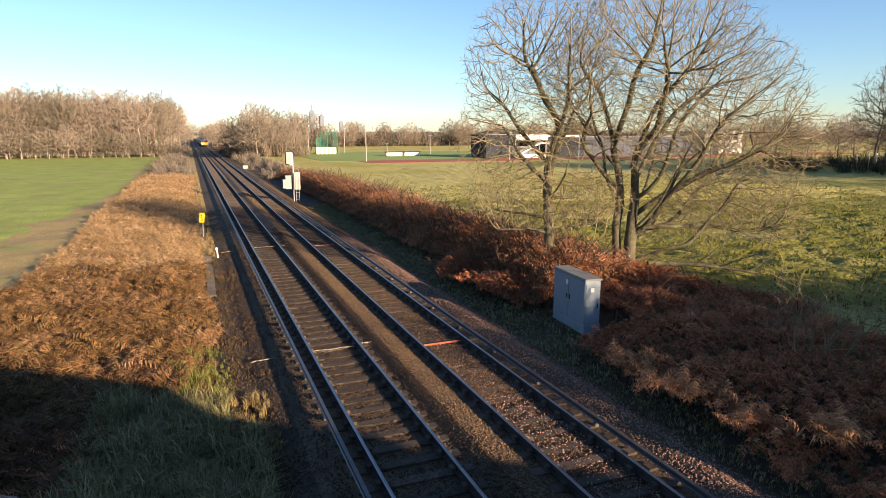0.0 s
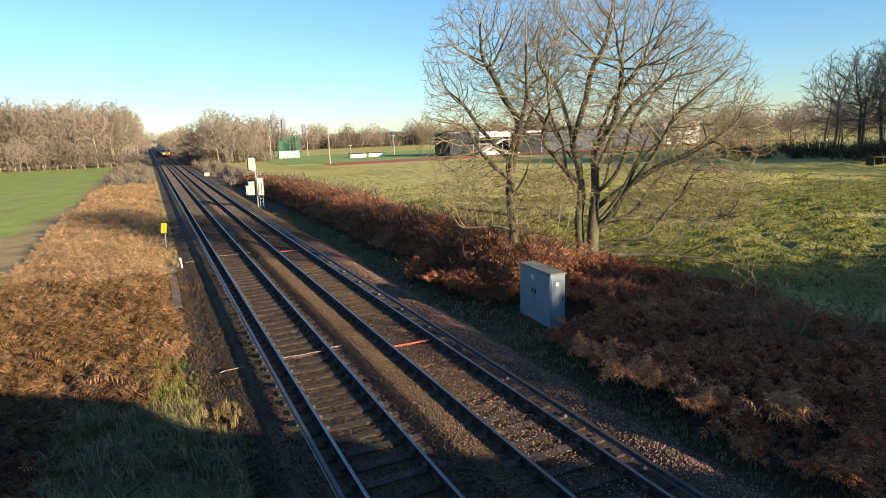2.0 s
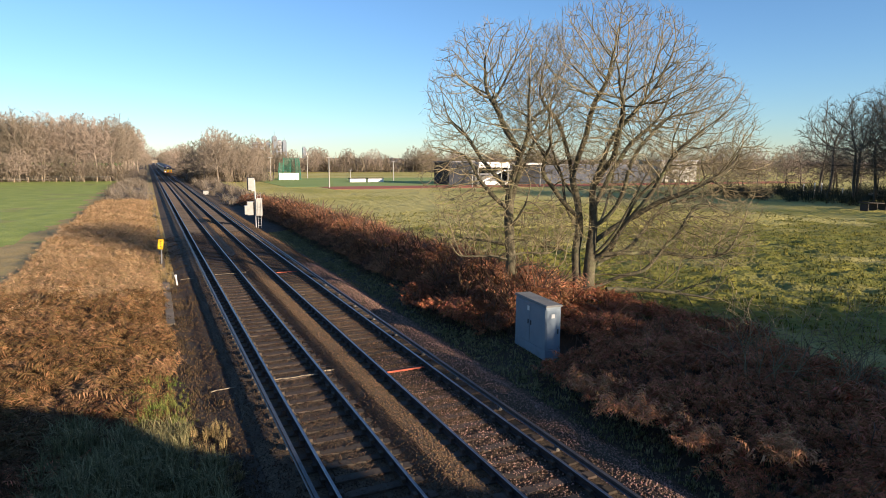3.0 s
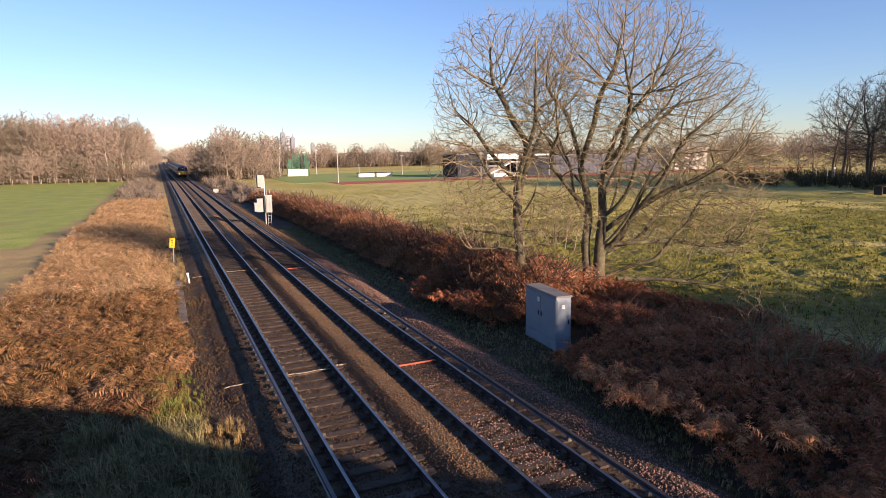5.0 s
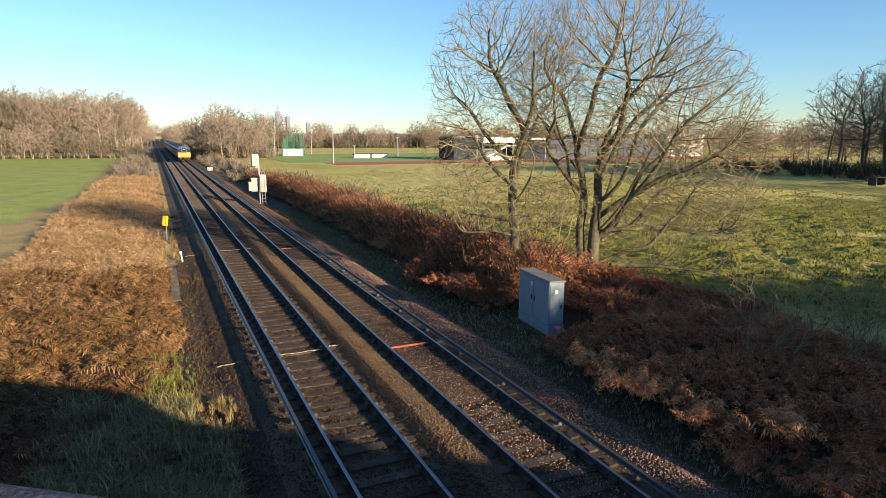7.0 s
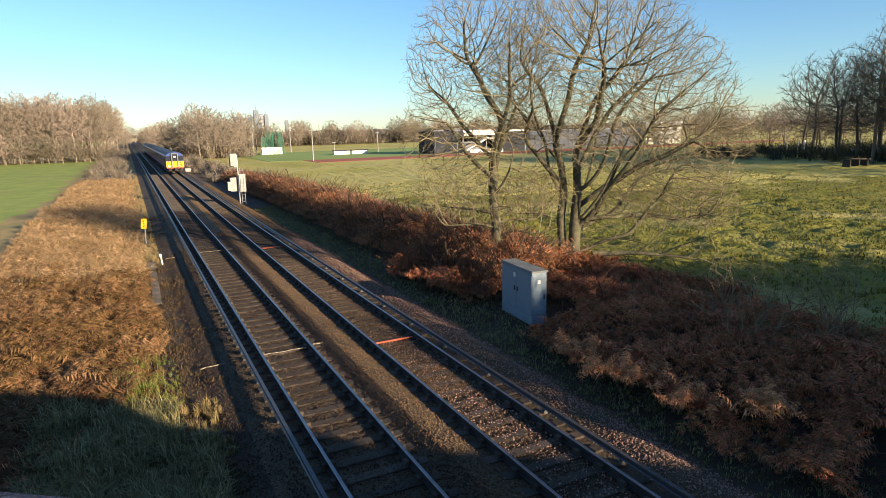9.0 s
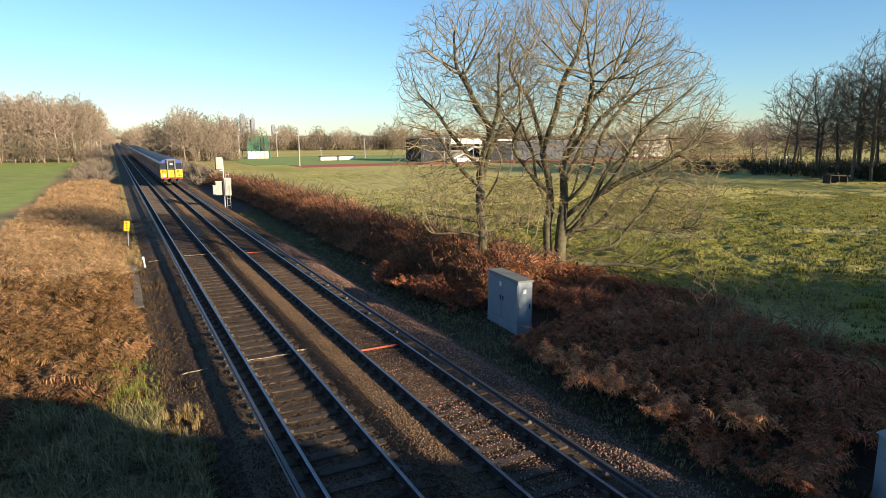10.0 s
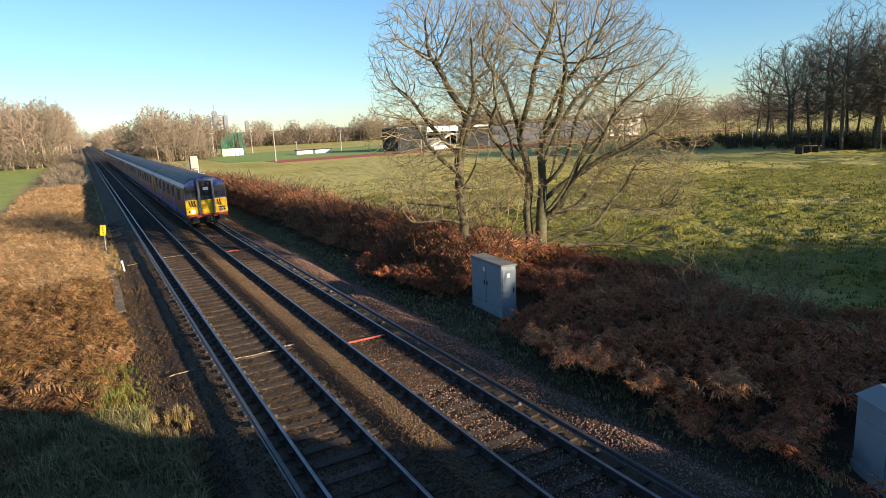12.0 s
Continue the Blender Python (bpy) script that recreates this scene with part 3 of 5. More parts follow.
# Sun patches in the shaded verge, painted as paler clumps.
for cx, cy, rad in ((10.7, 12.1, 0.5), (11.2, 10.9, 0.6), (11.2, 9.4, 0.6), (12.1, 8.6, 0.4), (11.3, 13.7, 0.45)):
    spread_over("sun_patch_clump", FERNS, (cx - rad, cx + rad, cy - rad, cy + rad), 9, (0.45, 0.75), M_SUNPATCHFERN, "verge bracken clump coloured pale to stand in for a sun patch", "bracken", int(cx * 10), lift=0.72)
spread_over("cess_weeds", SHORT, (0.4, 2.75, 10, 60), 9500, (0.5, 1.3), M_WEED, "low brown weeds and leaf litter along the cess", "weeds", 37, lambda x, y: max(0.0, 1.2 * lumps(x, y, 0.8, 14) - 0.1) * (1.2 - 0.45 * abs(x - 0.8)), power=1.3)
spread_over("green_grass_patch", TUFTS, (-1.6, 1.5, 14.5, 26), 620, (0.6, 1.1), M_FRESH, "fresh yellow-green grass clump at the edge of the bracken", "grass", 36, lambda x, y: max(0.0, 1.15 - math.hypot((x - 0.1) / 1.2, (y - 18.5) / 4.2)))
spread_over("cess_grass", SHORT, (9.9, 12.6, 6, 60), 8500, (0.5, 1.0), M_GRASS, "short green grass between ballast and hedge", "grass", 29, lambda x, y: 0 if x < 10.3 else 0.4 + 0.8 * lumps(x, y, 0.6, 2))
spread_over("meadow_grass", SHORT, (16.5, 70, 9, 70), 21000, (0.6, 1.4), M_MEADOW, "rough tussocky meadow grass", "grass", 30, lambda x, y: 0.25 + 1.0 * lumps(x, y, 0.35, 4), power=1.4)


# ---- trees ----
class Grower:
    def __init__(self, seed):
        self.rng = random.Random(seed)
        self.wood, self.twigs = ([], []), ([], [])

    def tube(self, store, pts, radii, k):
        v, f = store
        b = len(v)
        for i, (p, r) in enumerate(zip(pts, radii)):
            t = (pts[min(i + 1, len(pts) - 1)] - pts[max(i - 1, 0)]).normalized()
            u = t.cross(Vector((0.31, 0.17, 0.93)) if abs(t.z) < 0.9 else Vector((1, 0, 0))).normalized()
            w = t.cross(u)
            for j in range(k):
                a = 2 * math.pi * j / k
                v.append(p + (u * math.cos(a) + w * math.sin(a)) * r)
        for i in range(len(pts) - 1):
            for j in range(k):
                c, d = b + i * k + j, b + i * k + (j + 1) % k
                f.append((c, d, d + k))
                f.append((c, d + k, c + k))

    def ribbon(self, pts, r):
        v, f = self.twigs
        b, n = len(v), len(pts) - 1
        side = (pts[-1] - pts[0]).cross(Vector([self.rng.gauss(0, 1) for _ in range(3)])).normalized()
        for i, p in enumerate(pts[:-1]):
            w = side * r * (1 - 0.55 * i / n)
            v += [p + w, p - w]
        v.append(pts[-1])
        for i in range(n - 1):
            c = b + 2 * i
            f += [(c, c + 1, c + 2), (c + 1, c + 3, c + 2)]
        f.append((b + 2 * n - 2, b + 2 * n - 1, b + 2 * n))

    def line(self, p, d, length, n, wander, lift):
        pts = [p.copy()]
        d = d.normalized()
        for i in range(n):
            g = self.rng.gauss
            d = (d + Vector((g(0, wander), g(0, wander), g(0, wander) + lift))).normalized()
            p = p + d * length / n
            pts.append(p.copy())
        return pts

    def branch(self, p, d, length, r, level, deepest, kids, lift=0.05, wander=0.16, thin=0.005, ribbons=4):
        n = (7, 6, 4, 3, 2)[min(level, 4)] if ribbons > 2 else (6, 4, 2, 1)[level]
        pts = self.line(p, d, length, n, wander, lift)
        tip = max(thin, r * 0.22)
        radii = [r + (tip - r) * (i / n) ** 0.8 for i in range(n + 1)]
        if level >= ribbons:
            self.ribbon(pts, r)
        else:
            self.tube(self.wood if level < 2 else self.twigs, pts, radii, (8, 5, 3, 3, 3)[min(level, 4)])
        if level >= deepest:
            return
        count = kids[level]
        for i in range(count):
            s = 0.22 + 0.78 * (i + self.rng.random()) / count
            s = min(s, 0.99)
            j = int(s * n)
            q = pts[j].lerp(pts[j + 1], s * n - j)
            t = (pts[j + 1] - pts[j]).normalized()
            side = Vector([self.rng.gauss(0, 1) for _ in range(3)])
            side = (side - t * side.dot(t)).normalized()
            out = t * self.rng.uniform(0.5, 0.95) + side * self.rng.uniform(0.6, 1.0) + Vector((0, 0, 0.12))
            ll = length * self.rng.uniform(0.36, 0.62) * (1.1 - 0.45 * s)
            rr = max(thin, (radii[j] + (radii[j + 1] - radii[j]) * (s * n - j)) * self.rng.uniform(0.42, 0.62))
            self.branch(q, out, ll, rr, level + 1, deepest, kids, lift * 0.6, wander * 1.1, thin, ribbons)


VIEW_RIGHT, VIEW_DEEP = Vector((0.92, -0.40, 0.0)), Vector((0.40, 0.92, 0.0))


def inside(rng, blobs, count):
    """Random points in a union of ellipsoids (centre, radii, weight), denser towards the skin."""
    share = np.array([w * r[0] * r[1] * r[2] for c, r, w in blobs])
    pick = rng.choice(len(blobs), count, p=share / share.sum())
    d = rng.normal(size=(count, 3))
    d /= np.linalg.norm(d, axis=1)[:, None]
    d *= rng.uniform(0, 1, (count, 1)) ** 0.29
    return np.array([c for c, r, w in blobs])[pick] + d * np.array([r for c, r, w in blobs])[pick]


def colonise(rng, pos, par, aims, step, kill, reach, rounds, lift=0.06):
    """Branches grow from the skeleton towards the aims until each aim is met."""
    pos, par = [np.array(p, float) for p in pos], list(par)
    alive = aims.copy()
    best_d, best_i = np.full(len(alive), 1e9), np.zeros(len(alive), int)
    fresh, made = np.arange(len(pos)), collections.defaultdict(list)
    for _ in range(rounds):
        if not len(fresh) or not len(alive):
            break
        q = np.array([pos[i] for i in fresh])
        d = np.sqrt(((alive[:, None] - q[None]) ** 2).sum(2))
        j = d.argmin(1)
        m = d[np.arange(len(alive)), j]
        closer = m < best_d
        best_d[closer], best_i[closer] = m[closer], fresh[j[closer]]
        keep = best_d > kill
        alive, best_d, best_i = alive[keep], best_d[keep], best_i[keep]
        pull = collections.defaultdict(lambda: np.zeros(3))
        for k in np.nonzero(best_d < reach)[0]:
            i = best_i[k]
            pull[i] += (alive[k] - pos[i]) / best_d[k]
        start = len(pos)
        for i, d in pull.items():
            if len(made[i]) > 2:
                continue
            before = pos[i] - pos[par[i]] if par[i] >= 0 else np.array((0, 0, step))
            d = d / (np.linalg.norm(d) + 1e-6) + 0.45 * before / step + rng.normal(0, 0.22, 3) + (0, 0, lift)
            p = pos[i] + d / np.linalg.norm(d) * step
            if any(np.linalg.norm(p - pos[c]) < 0.45 * step for c in made[i]):
                continue
            made[i].append(len(pos))
            pos.append(p)
            par.append(i)
        fresh = np.arange(start, len(pos))
    return np.array(pos), par


def grow_mesh(g, rng, pos, par, tip, power, thick, twig_from, twig_count, twig_length, twig_width, flare=0.0, shoots=1):
    """Tubes along the branches, thicker where more hangs on them, and ribbons for the last twigs."""
    n = len(pos)
    kids = collections.defaultdict(list)
    for i in range(n):
        if par[i] >= 0:
            kids[par[i]].append(i)
    load = np.zeros(n)
    for i in range(n - 1, -1, -1):
        if i not in kids:
            load[i] = tip ** power
        if par[i] >= 0:
            load[par[i]] += load[i]
    r = load ** (1 / power)
    main = {i: max(k, key=lambda c: load[c]) for i, k in kids.items()}
    for _ in range(2):
        old = pos.copy()
        for i, c in main.items():
            if par[i] >= 0:
                pos[i] = 0.5 * old[i] + 0.25 * (old[par[i]] + old[c])
    for i in range(n):
        if par[i] < 0 or main[par[i]] != i:
            chain = [par[i], i] if par[i] >= 0 else [i]
            while chain[-1] in main:
                chain.append(main[chain[-1]])
            if len(chain) < 2:
                continue
            pts, rad = [Vector(pos[c]) for c in chain], [r[c] for c in chain]
            if par[i] >= 0:
                rad[0] = rad[1]
            elif flare:
                for q in range(min(5, len(rad))):
                    rad[q] *= 1 + flare * (1 - q / 5) ** 2
            cut = next((q for q, v in enumerate(rad) if v < thick), len(rad))
            if cut > 1:
                g.tube(g.wood, pts[:cut], rad[:cut], 10 if rad[0] > 0.12 else 6)
            if cut < len(rad):
                q = max(0, cut - 1)
                if len(pts) - q > 1:
                    g.tube(g.twigs, pts[q:], rad[q:], 3)
    middle = pos.mean(0)
    for i in np.nonzero(r < twig_from)[0]:
        if par[i] < 0:
            continue
        t = Vector(pos[i] - pos[par[i]]).normalized()
        out = Vector(pos[i] - middle).normalized()
        for _ in range(twig_count):
            d = t * 0.6 + out * 0.35 + Vector(rng.normal(0, 0.55, 3)) + Vector((0, 0, 0.12))
            pts = g.line(Vector(pos[i]), d, rng.uniform(*twig_length), 3, 0.22, 0.04)
            g.ribbon(pts, twig_width)
            for _ in range(shoots):
                d2 = (pts[2] - pts[1]).normalized() + Vector(rng.normal(0, 0.6, 3))
                g.ribbon(g.line(pts[g.rng.randrange(1, 3)], d2, twig_length[0] * rng.uniform(0.5, 1.0), 2, 0.2, 0.03), twig_width * 0.8)


def big_oak(at, stems, limbs, blobs, aims, seed, label, tip):
    """stems: lean to the side, lean in depth, height, foot. limbs: stem, share of its height, angle from the horizontal (over 90: to the other side), depth, length, rise. blobs: the crown's masses, sideways, deep and up."""
    g, rng = Grower(seed), np.random.default_rng(seed)
    base = thing("oak_tree", at, label, "tree", "oaks by the hedge")
    step, pos, par, lines = 0.2, [], [], []

    def follow(points, parent):
        made = []
        for p in points:
            pos.append(np.array(p))
            par.append(parent)
            parent = len(pos) - 1
            made.append(parent)
        return made

    for sx, sd, h, foot in stems:
        d = VIEW_RIGHT * sx + VIEW_DEEP * sd + Vector((0, 0, 1))
        pts = g.line(VIEW_RIGHT * foot + Vector((0, 0, -0.35)), d, h, round(h / step), 0.055, 0.02)
        lines.append(follow(pts, -1))
    for st, s, ang, deep, length, rise in limbs:
        at_node = lines[st][min(len(lines[st]) - 1, int(s * len(lines[st])))]
        a = radians(ang)
        d = VIEW_RIGHT * math.cos(a) + VIEW_DEEP * deep + Vector((0, 0, math.sin(a)))
        pts = g.line(Vector(pos[at_node]), d, length, max(3, round(length / step)), 0.11, rise)
        follow(pts[1:], at_node)
    world = [(np.array(VIEW_RIGHT) * c[0] + np.array(VIEW_DEEP) * c[1] + np.array((0, 0, c[2])), r, w) for c, r, w in blobs]
    points = inside(rng, world, aims)
    points = points[points[:, 2] > 1.5]
    pos, par = colonise(rng, pos, par, points, step, 0.235, 2.2, 90)
    grow_mesh(g, rng, pos, par, tip, 2.36, 0.035, 0.017, 2, (0.2, 0.48), 0.0052, flare=0.45)
    tri_object("trunk", *g.wood, M_BARK, base, smooth=True)
    tri_object("crown", *g.twigs, M_TWIG, base)
    return base


big_oak((14.8, 23.5, ground_z(14.8, 23.5)),
        [(0.06, 0.0, 5.2, 0.0)],
        [(0, 0.99, 128, 0.1, 3.4, 0.03), (0, 0.98, 82, -0.2, 4.6, 0.0), (0, 0.99, 60, 0.3, 3.6, 0.03), (0, 0.86, 146, -0.3, 3.2, 0.04), (0, 0.80, 118, 0.7, 3.4, 0.04), (0, 0.72, 40, -0.6, 2.4, 0.03), (0, 0.9, 104, -0.6, 4.0, 0.02),
         (0, 0.56, 160, 0.3, 2.8, -0.03), (0, 0.50, 28, 0.4, 2.2, -0.02), (0, 0.47, 172, -0.5, 2.4, -0.012), (0, 0.40, 24, -0.5, 2.2, -0.01)],
        [((-1.2, 0, 8.4), (2.9, 3.2, 3.6), 1), ((-1.9, 0, 6.0), (2.5, 2.6, 2.4), 1), ((-1.9, 0, 3.7), (2.2, 2.0, 1.2), 2.6), ((-0.9, 0, 3.0), (2.2, 2.0, 0.9), 2.6), ((1.0, 0, 3.4), (1.6, 1.8, 1.2), 2.4), ((0.3, 0, 9.4), (2.2, 2.4, 2.6), 1)],
        8200, 5, "bare leafless oak with a straight trunk above brown bracken", 0.0098)
big_oak((17.6, 22.5, ground_z(17.6, 22.5)),
        [(-0.03, 0.05, 6.4, -0.16), (0.16, 0.1, 5.4, 0.26)],
        [(0, 0.98, 100, 0.1, 4.2, 0.0), (0, 0.99, 78, -0.2, 4.4, 0.0), (0, 0.8, 122, 0.3, 3.8, 0.04), (0, 0.66, 132, -0.3, 4.0, 0.04), (0, 0.55, 112, 0.6, 4.2, 0.03), (0, 0.42, 160, 0.2, 2.6, -0.02), (0, 0.36, 172, -0.5, 2.4, -0.03),
         (1, 0.98, 74, 0.1, 4.6, 0.0), (1, 0.99, 56, -0.2, 4.6, 0.03), (1, 0.84, 48, 0.4, 5.0, 0.03), (1, 0.70, 38, -0.3, 5.6, 0.035), (1, 0.62, 58, 0.7, 4.6, 0.02), (1, 0.55, 30, 0.1, 5.8, 0.03), (1, 0.46, 66, -0.7, 4.8, 0.02), (1, 0.40, 22, -0.3, 6.0, 0.015), (1, 0.34, 36, 0.5, 5.6, 0.01),
         (1, 0.30, 26, -0.1, 6.2, -0.025), (1, 0.26, 16, 0.25, 5.8, -0.02), (1, 0.24, 30, -0.5, 5.0, -0.03), (1, 0.20, 12, 0.0, 6.0, -0.02), (1, 0.36, 8, 0.6, 4.6, -0.02), (1, 0.30, 4, -0.3, 5.0, -0.012), (1, 0.22, 20, 0.5, 4.6, -0.03), (1, 0.42, 12, 0.1, 6.2, -0.02), (1, 0.46, 20, -0.4, 6.0, -0.02)],
        [((0.9, 0, 8.6), (4.4, 4.2, 4.4), 1), ((3.4, 0, 7.2), (3.7, 3.6, 3.5), 1), ((5.4, 0, 5.4), (2.6, 2.6, 2.2), 1.1), ((6.7, 0, 6.4), (1.7, 1.6, 1.0), 1.4), ((4.8, 0, 3.5), (3.0, 2.2, 1.4), 2.6), ((3.0, 0, 3.0), (2.4, 2.0, 1.2), 2.6), ((6.0, 0, 2.6), (1.9, 1.5, 1.1), 2.6), ((-1.4, 0, 3.6), (1.7, 1.6, 1.2), 2.2), ((-1.9, 0, 8.0), (2.0, 2.4, 3.0), 1)],
        18500, 8, "bare leafless oak with twin stems and low spreading limbs", 0.0098)


def far_tree(seed, height, width, material, label, clear=0.25, aims=700, twigs=8, twig_width=0.024, name_group="woodland trees"):
    """A bare tree seen from far: a stem, spreading limbs and a round haze of twigs."""
    g, rng = Grower(seed), np.random.default_rng(seed)
    base = thing("bare_tree", (0, 0, 0), label, "tree", name_group)
    step = height * 0.045
    stem = g.line(Vector((0, 0, -0.4)), Vector((0, 0, 1)), height * 0.55, 12, 0.05, 0.03)
    lo = height * clear
    mid = (height + lo) / 2
    blobs = [((0, 0, mid + 0.08 * height), (width * 0.85, width * 0.85, (height - lo) * 0.45)), ((0, 0, mid - 0.05 * height), (width, width, (height - lo) * 0.36))]
    for k in range(4):
        a = rng.uniform(0, 6.3)
        blobs.append(((0.6 * width * math.cos(a), 0.6 * width * math.sin(a), mid + rng.uniform(-0.15, 0.2) * height), (0.5 * width, 0.5 * width, 0.17 * height)))
    blobs = [(np.array(c), r, 1.0) for c, r in blobs]
    pos, par = colonise(rng, [np.array(p) for p in stem], list(range(-1, len(stem) - 1)), inside(rng, blobs, aims), step, step * 1.15, height * 0.4, 40, 0.12)
    grow_mesh(g, rng, pos, par, height * 0.0016, 2.45, height * 0.005, height * 0.0045, twigs, (height * 0.03, height * 0.066), twig_width)
    tri_object("trunk", *g.wood, material, base)
    tri_object("crown", *g.twigs, material, base)
    return base


def plant_wood(first, spots, low, high, seed):
    """Copies of the first trees on the spots, turned and sized at random."""
    rng = random.Random(seed)
    for i, (x, y) in enumerate(spots):
        src = first[rng.randrange(len(first))]
        s = rng.uniform(low, high)
        ob = copy_thing(src, pose(x, y, ground_z(x, y), 0, 0, rng.uniform(0, 360)))
        ob.scale = (s * rng.uniform(0.9, 1.15), s * rng.uniform(0.9, 1.15), s)
    

TALL = [far_tree(40 + i, 17.5, 4.8, M_FARWOOD, "tall bare woodland tree with reddish-brown twigs", clear=0.22) for i in range(5)]
ROUND = [far_tree(50 + i, 12.0, 5.0, M_FARWOOD, "bare rounded tree with a haze of brown twigs", clear=0.06) for i in range(4)]
DARK = [far_tree(60 + i, 17.0, 5.6, M_DARKWOOD, "bare tree coloured dark for the shaded field edge", clear=0.14, aims=1000, twigs=5, twig_width=0.012) for i in range(3)]
rng = random.Random(77)
wood = []
for row, y in enumerate((211, 217, 224, 232)):
    x = -125.0 - row
    while x < (-6 if row < 2 else -2):
        wood.append((x, y + rng.uniform(-3, 3) + max(0, -x - 40) * 0.0))
        x += rng.uniform(2.6, 4.2)
for y in range(245, 420, 9):
    wood.append((rng.uniform(-9, -3), y))
for k, ob in enumerate(TALL):
    ob.matrix_basis = pose(-30 - 17 * k, 210, ground_z(-30, 210), 0, 0, 50 * k)
for k, ob in enumerate(ROUND):
    ob.matrix_basis = pose(18 + 6 * k, 186 + 5 * k, 0.3, 0, 0, 50 * k)
for k, ob in enumerate(DARK):
    ob.matrix_basis = pose(92 + 7 * k, 52 - 3 * k, 0.4, 0, 0, 70 * k)
plant_wood(TALL, wood, 0.92, 1.16, 5)
plant_wood(ROUND, [(x + rng.uniform(-1.5, 1.5), 206 + rng.uniform(-1, 3)) for x in range(-122, -9, 5)], 0.55, 0.85, 15)
right_clump = [(14, 178), (17, 172), (21, 180), (25, 176), (29, 190), (13, 200), (16, 215), (12, 235), (13, 260), (12, 290), (14, 320), (20, 230), (24, 210), (31, 200), (27, 222), (22, 260), (12, 350), (11, 380)]
plant_wood(ROUND, right_clump, 0.75, 1.15, 6)
plant_wood(TALL, [(x, 640 + 9 * math.sin(x)) for x in range(-24, 44, 4)], 0.8, 1.0, 26)
plant_wood(ROUND, [(rng.uniform(-6, 0.5), y) for y in range(425, 620, 14)] + [(rng.uniform(11.5, 17), y) for y in range(400, 620, 12)], 0.7, 1.0, 27)
plant_wood(TALL, [(17, 182), (22, 196)], 0.8, 0.88, 16)
back_row = [(x + rng.uniform(-3, 3), 300 + rng.uniform(-25, 60)) for x in range(40, 240, 4)]
plant_wood(ROUND, back_row, 0.75, 1.1, 7)
plant_wood(ROUND, [(98 + 7 * i, 104 - 3.0 * i + rng.uniform(-3, 3)) for i in range(7)], 0.7, 0.9, 9)
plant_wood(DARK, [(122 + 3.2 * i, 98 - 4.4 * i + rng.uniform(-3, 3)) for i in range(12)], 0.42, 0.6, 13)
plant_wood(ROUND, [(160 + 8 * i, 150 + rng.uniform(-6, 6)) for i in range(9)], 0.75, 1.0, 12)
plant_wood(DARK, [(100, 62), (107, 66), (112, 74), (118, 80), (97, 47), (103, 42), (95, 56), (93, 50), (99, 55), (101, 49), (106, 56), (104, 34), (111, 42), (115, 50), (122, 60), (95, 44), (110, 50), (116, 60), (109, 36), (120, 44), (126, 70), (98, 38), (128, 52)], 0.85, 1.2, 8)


# Trees out of view to the right, added to throw shade on the field.
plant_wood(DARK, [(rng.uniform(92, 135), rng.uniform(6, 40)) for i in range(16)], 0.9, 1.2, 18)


def wide_briar(rng, count):
    v, f = briar(rng, count, 1.0)
    q = v.reshape(-1, 4, 3)
    mid = q.mean(1, keepdims=True)
    for a, b in ((0, 1), (2, 3)):
        d = q[:, a] - q[:, b]
        q[:, a] += d * 0.15
        q[:, b] -= d * 0.15
    return q.reshape(-1, 3), f


def thicket(name, spots, size, material, label, seed):
    rng = np.random.default_rng(seed)
    temp = [wide_briar(rng, 54) for i in range(4)]
    pieces = []
    for i, idx in enumerate(np.array_split(rng.permutation(len(spots)), 4)):
        if len(idx):
            pts = np.array([(spots[j][0], spots[j][1], ground_z(*spots[j]) - 0.1) for j in idx])
            pieces.append(scattered(temp[i], pts, rng.uniform(0, 6.3, len(idx)), rng.uniform(*size, len(idx))))
    v, f = joined(pieces)
    return tagged(tri_object(name, v, f, material), label, "scrub", kind="stuff")


rng = random.Random(5)
thicket("wood_understorey", [(rng.uniform(-128, -4), rng.uniform(207, 240)) for i in range(560)], (2.5, 6.0), M_SCRUB, "brown undergrowth at the edge of the wood", 31)
thicket("trackside_scrub", [(rng.uniform(10.8, 16), rng.uniform(95, 330)) for i in range(190)] + [(rng.uniform(-6, 0.3), rng.uniform(105, 330)) for i in range(230)], (0.8, 1.9), M_SCRUB, "low brown scrub beside the line", 32)
thicket("clump_undergrowth", [(rng.uniform(11, 31), rng.uniform(172, 240)) for i in range(150)], (2.0, 4.5), M_SCRUB, "bare bushes below the trackside trees", 33)
thicket("far_undergrowth", [(rng.uniform(40, 240), rng.uniform(285, 330)) for i in range(430)], (4.5, 8.0), M_SCRUB, "brown bushes below the far trees", 34)
thicket("field_edge_bushes", [(rng.uniform(91, 132), rng.uniform(32, 88)) for i in range(330)], (1.1, 2.9), M_SHADEBUSH, "bushes coloured dark for the shaded field edge", 35)

# ---- fallen limb below the oak ----
def fallen_limb():
    g = Grower(91)
    base = thing("fallen_branch", (18.4, 21.9, ground_z(18.4, 21.9) + 0.75), "dark fallen oak limb lying over the bracken", "branch")
    g.branch(Vector((0, 0, 0)), Vector((0.93, -0.36, 0.03)), 5.2, 0.14, 0, 3, (7, 4, 3), lift=-0.01, wander=0.09, thin=0.012)
    v, f = joined([(np.array(g.wood[0]), np.array(g.wood[1])), (np.array(g.twigs[0]), np.array(g.twigs[1]))])
    tri_object("limb", v, f, M_BARK, base)


fallen_limb()


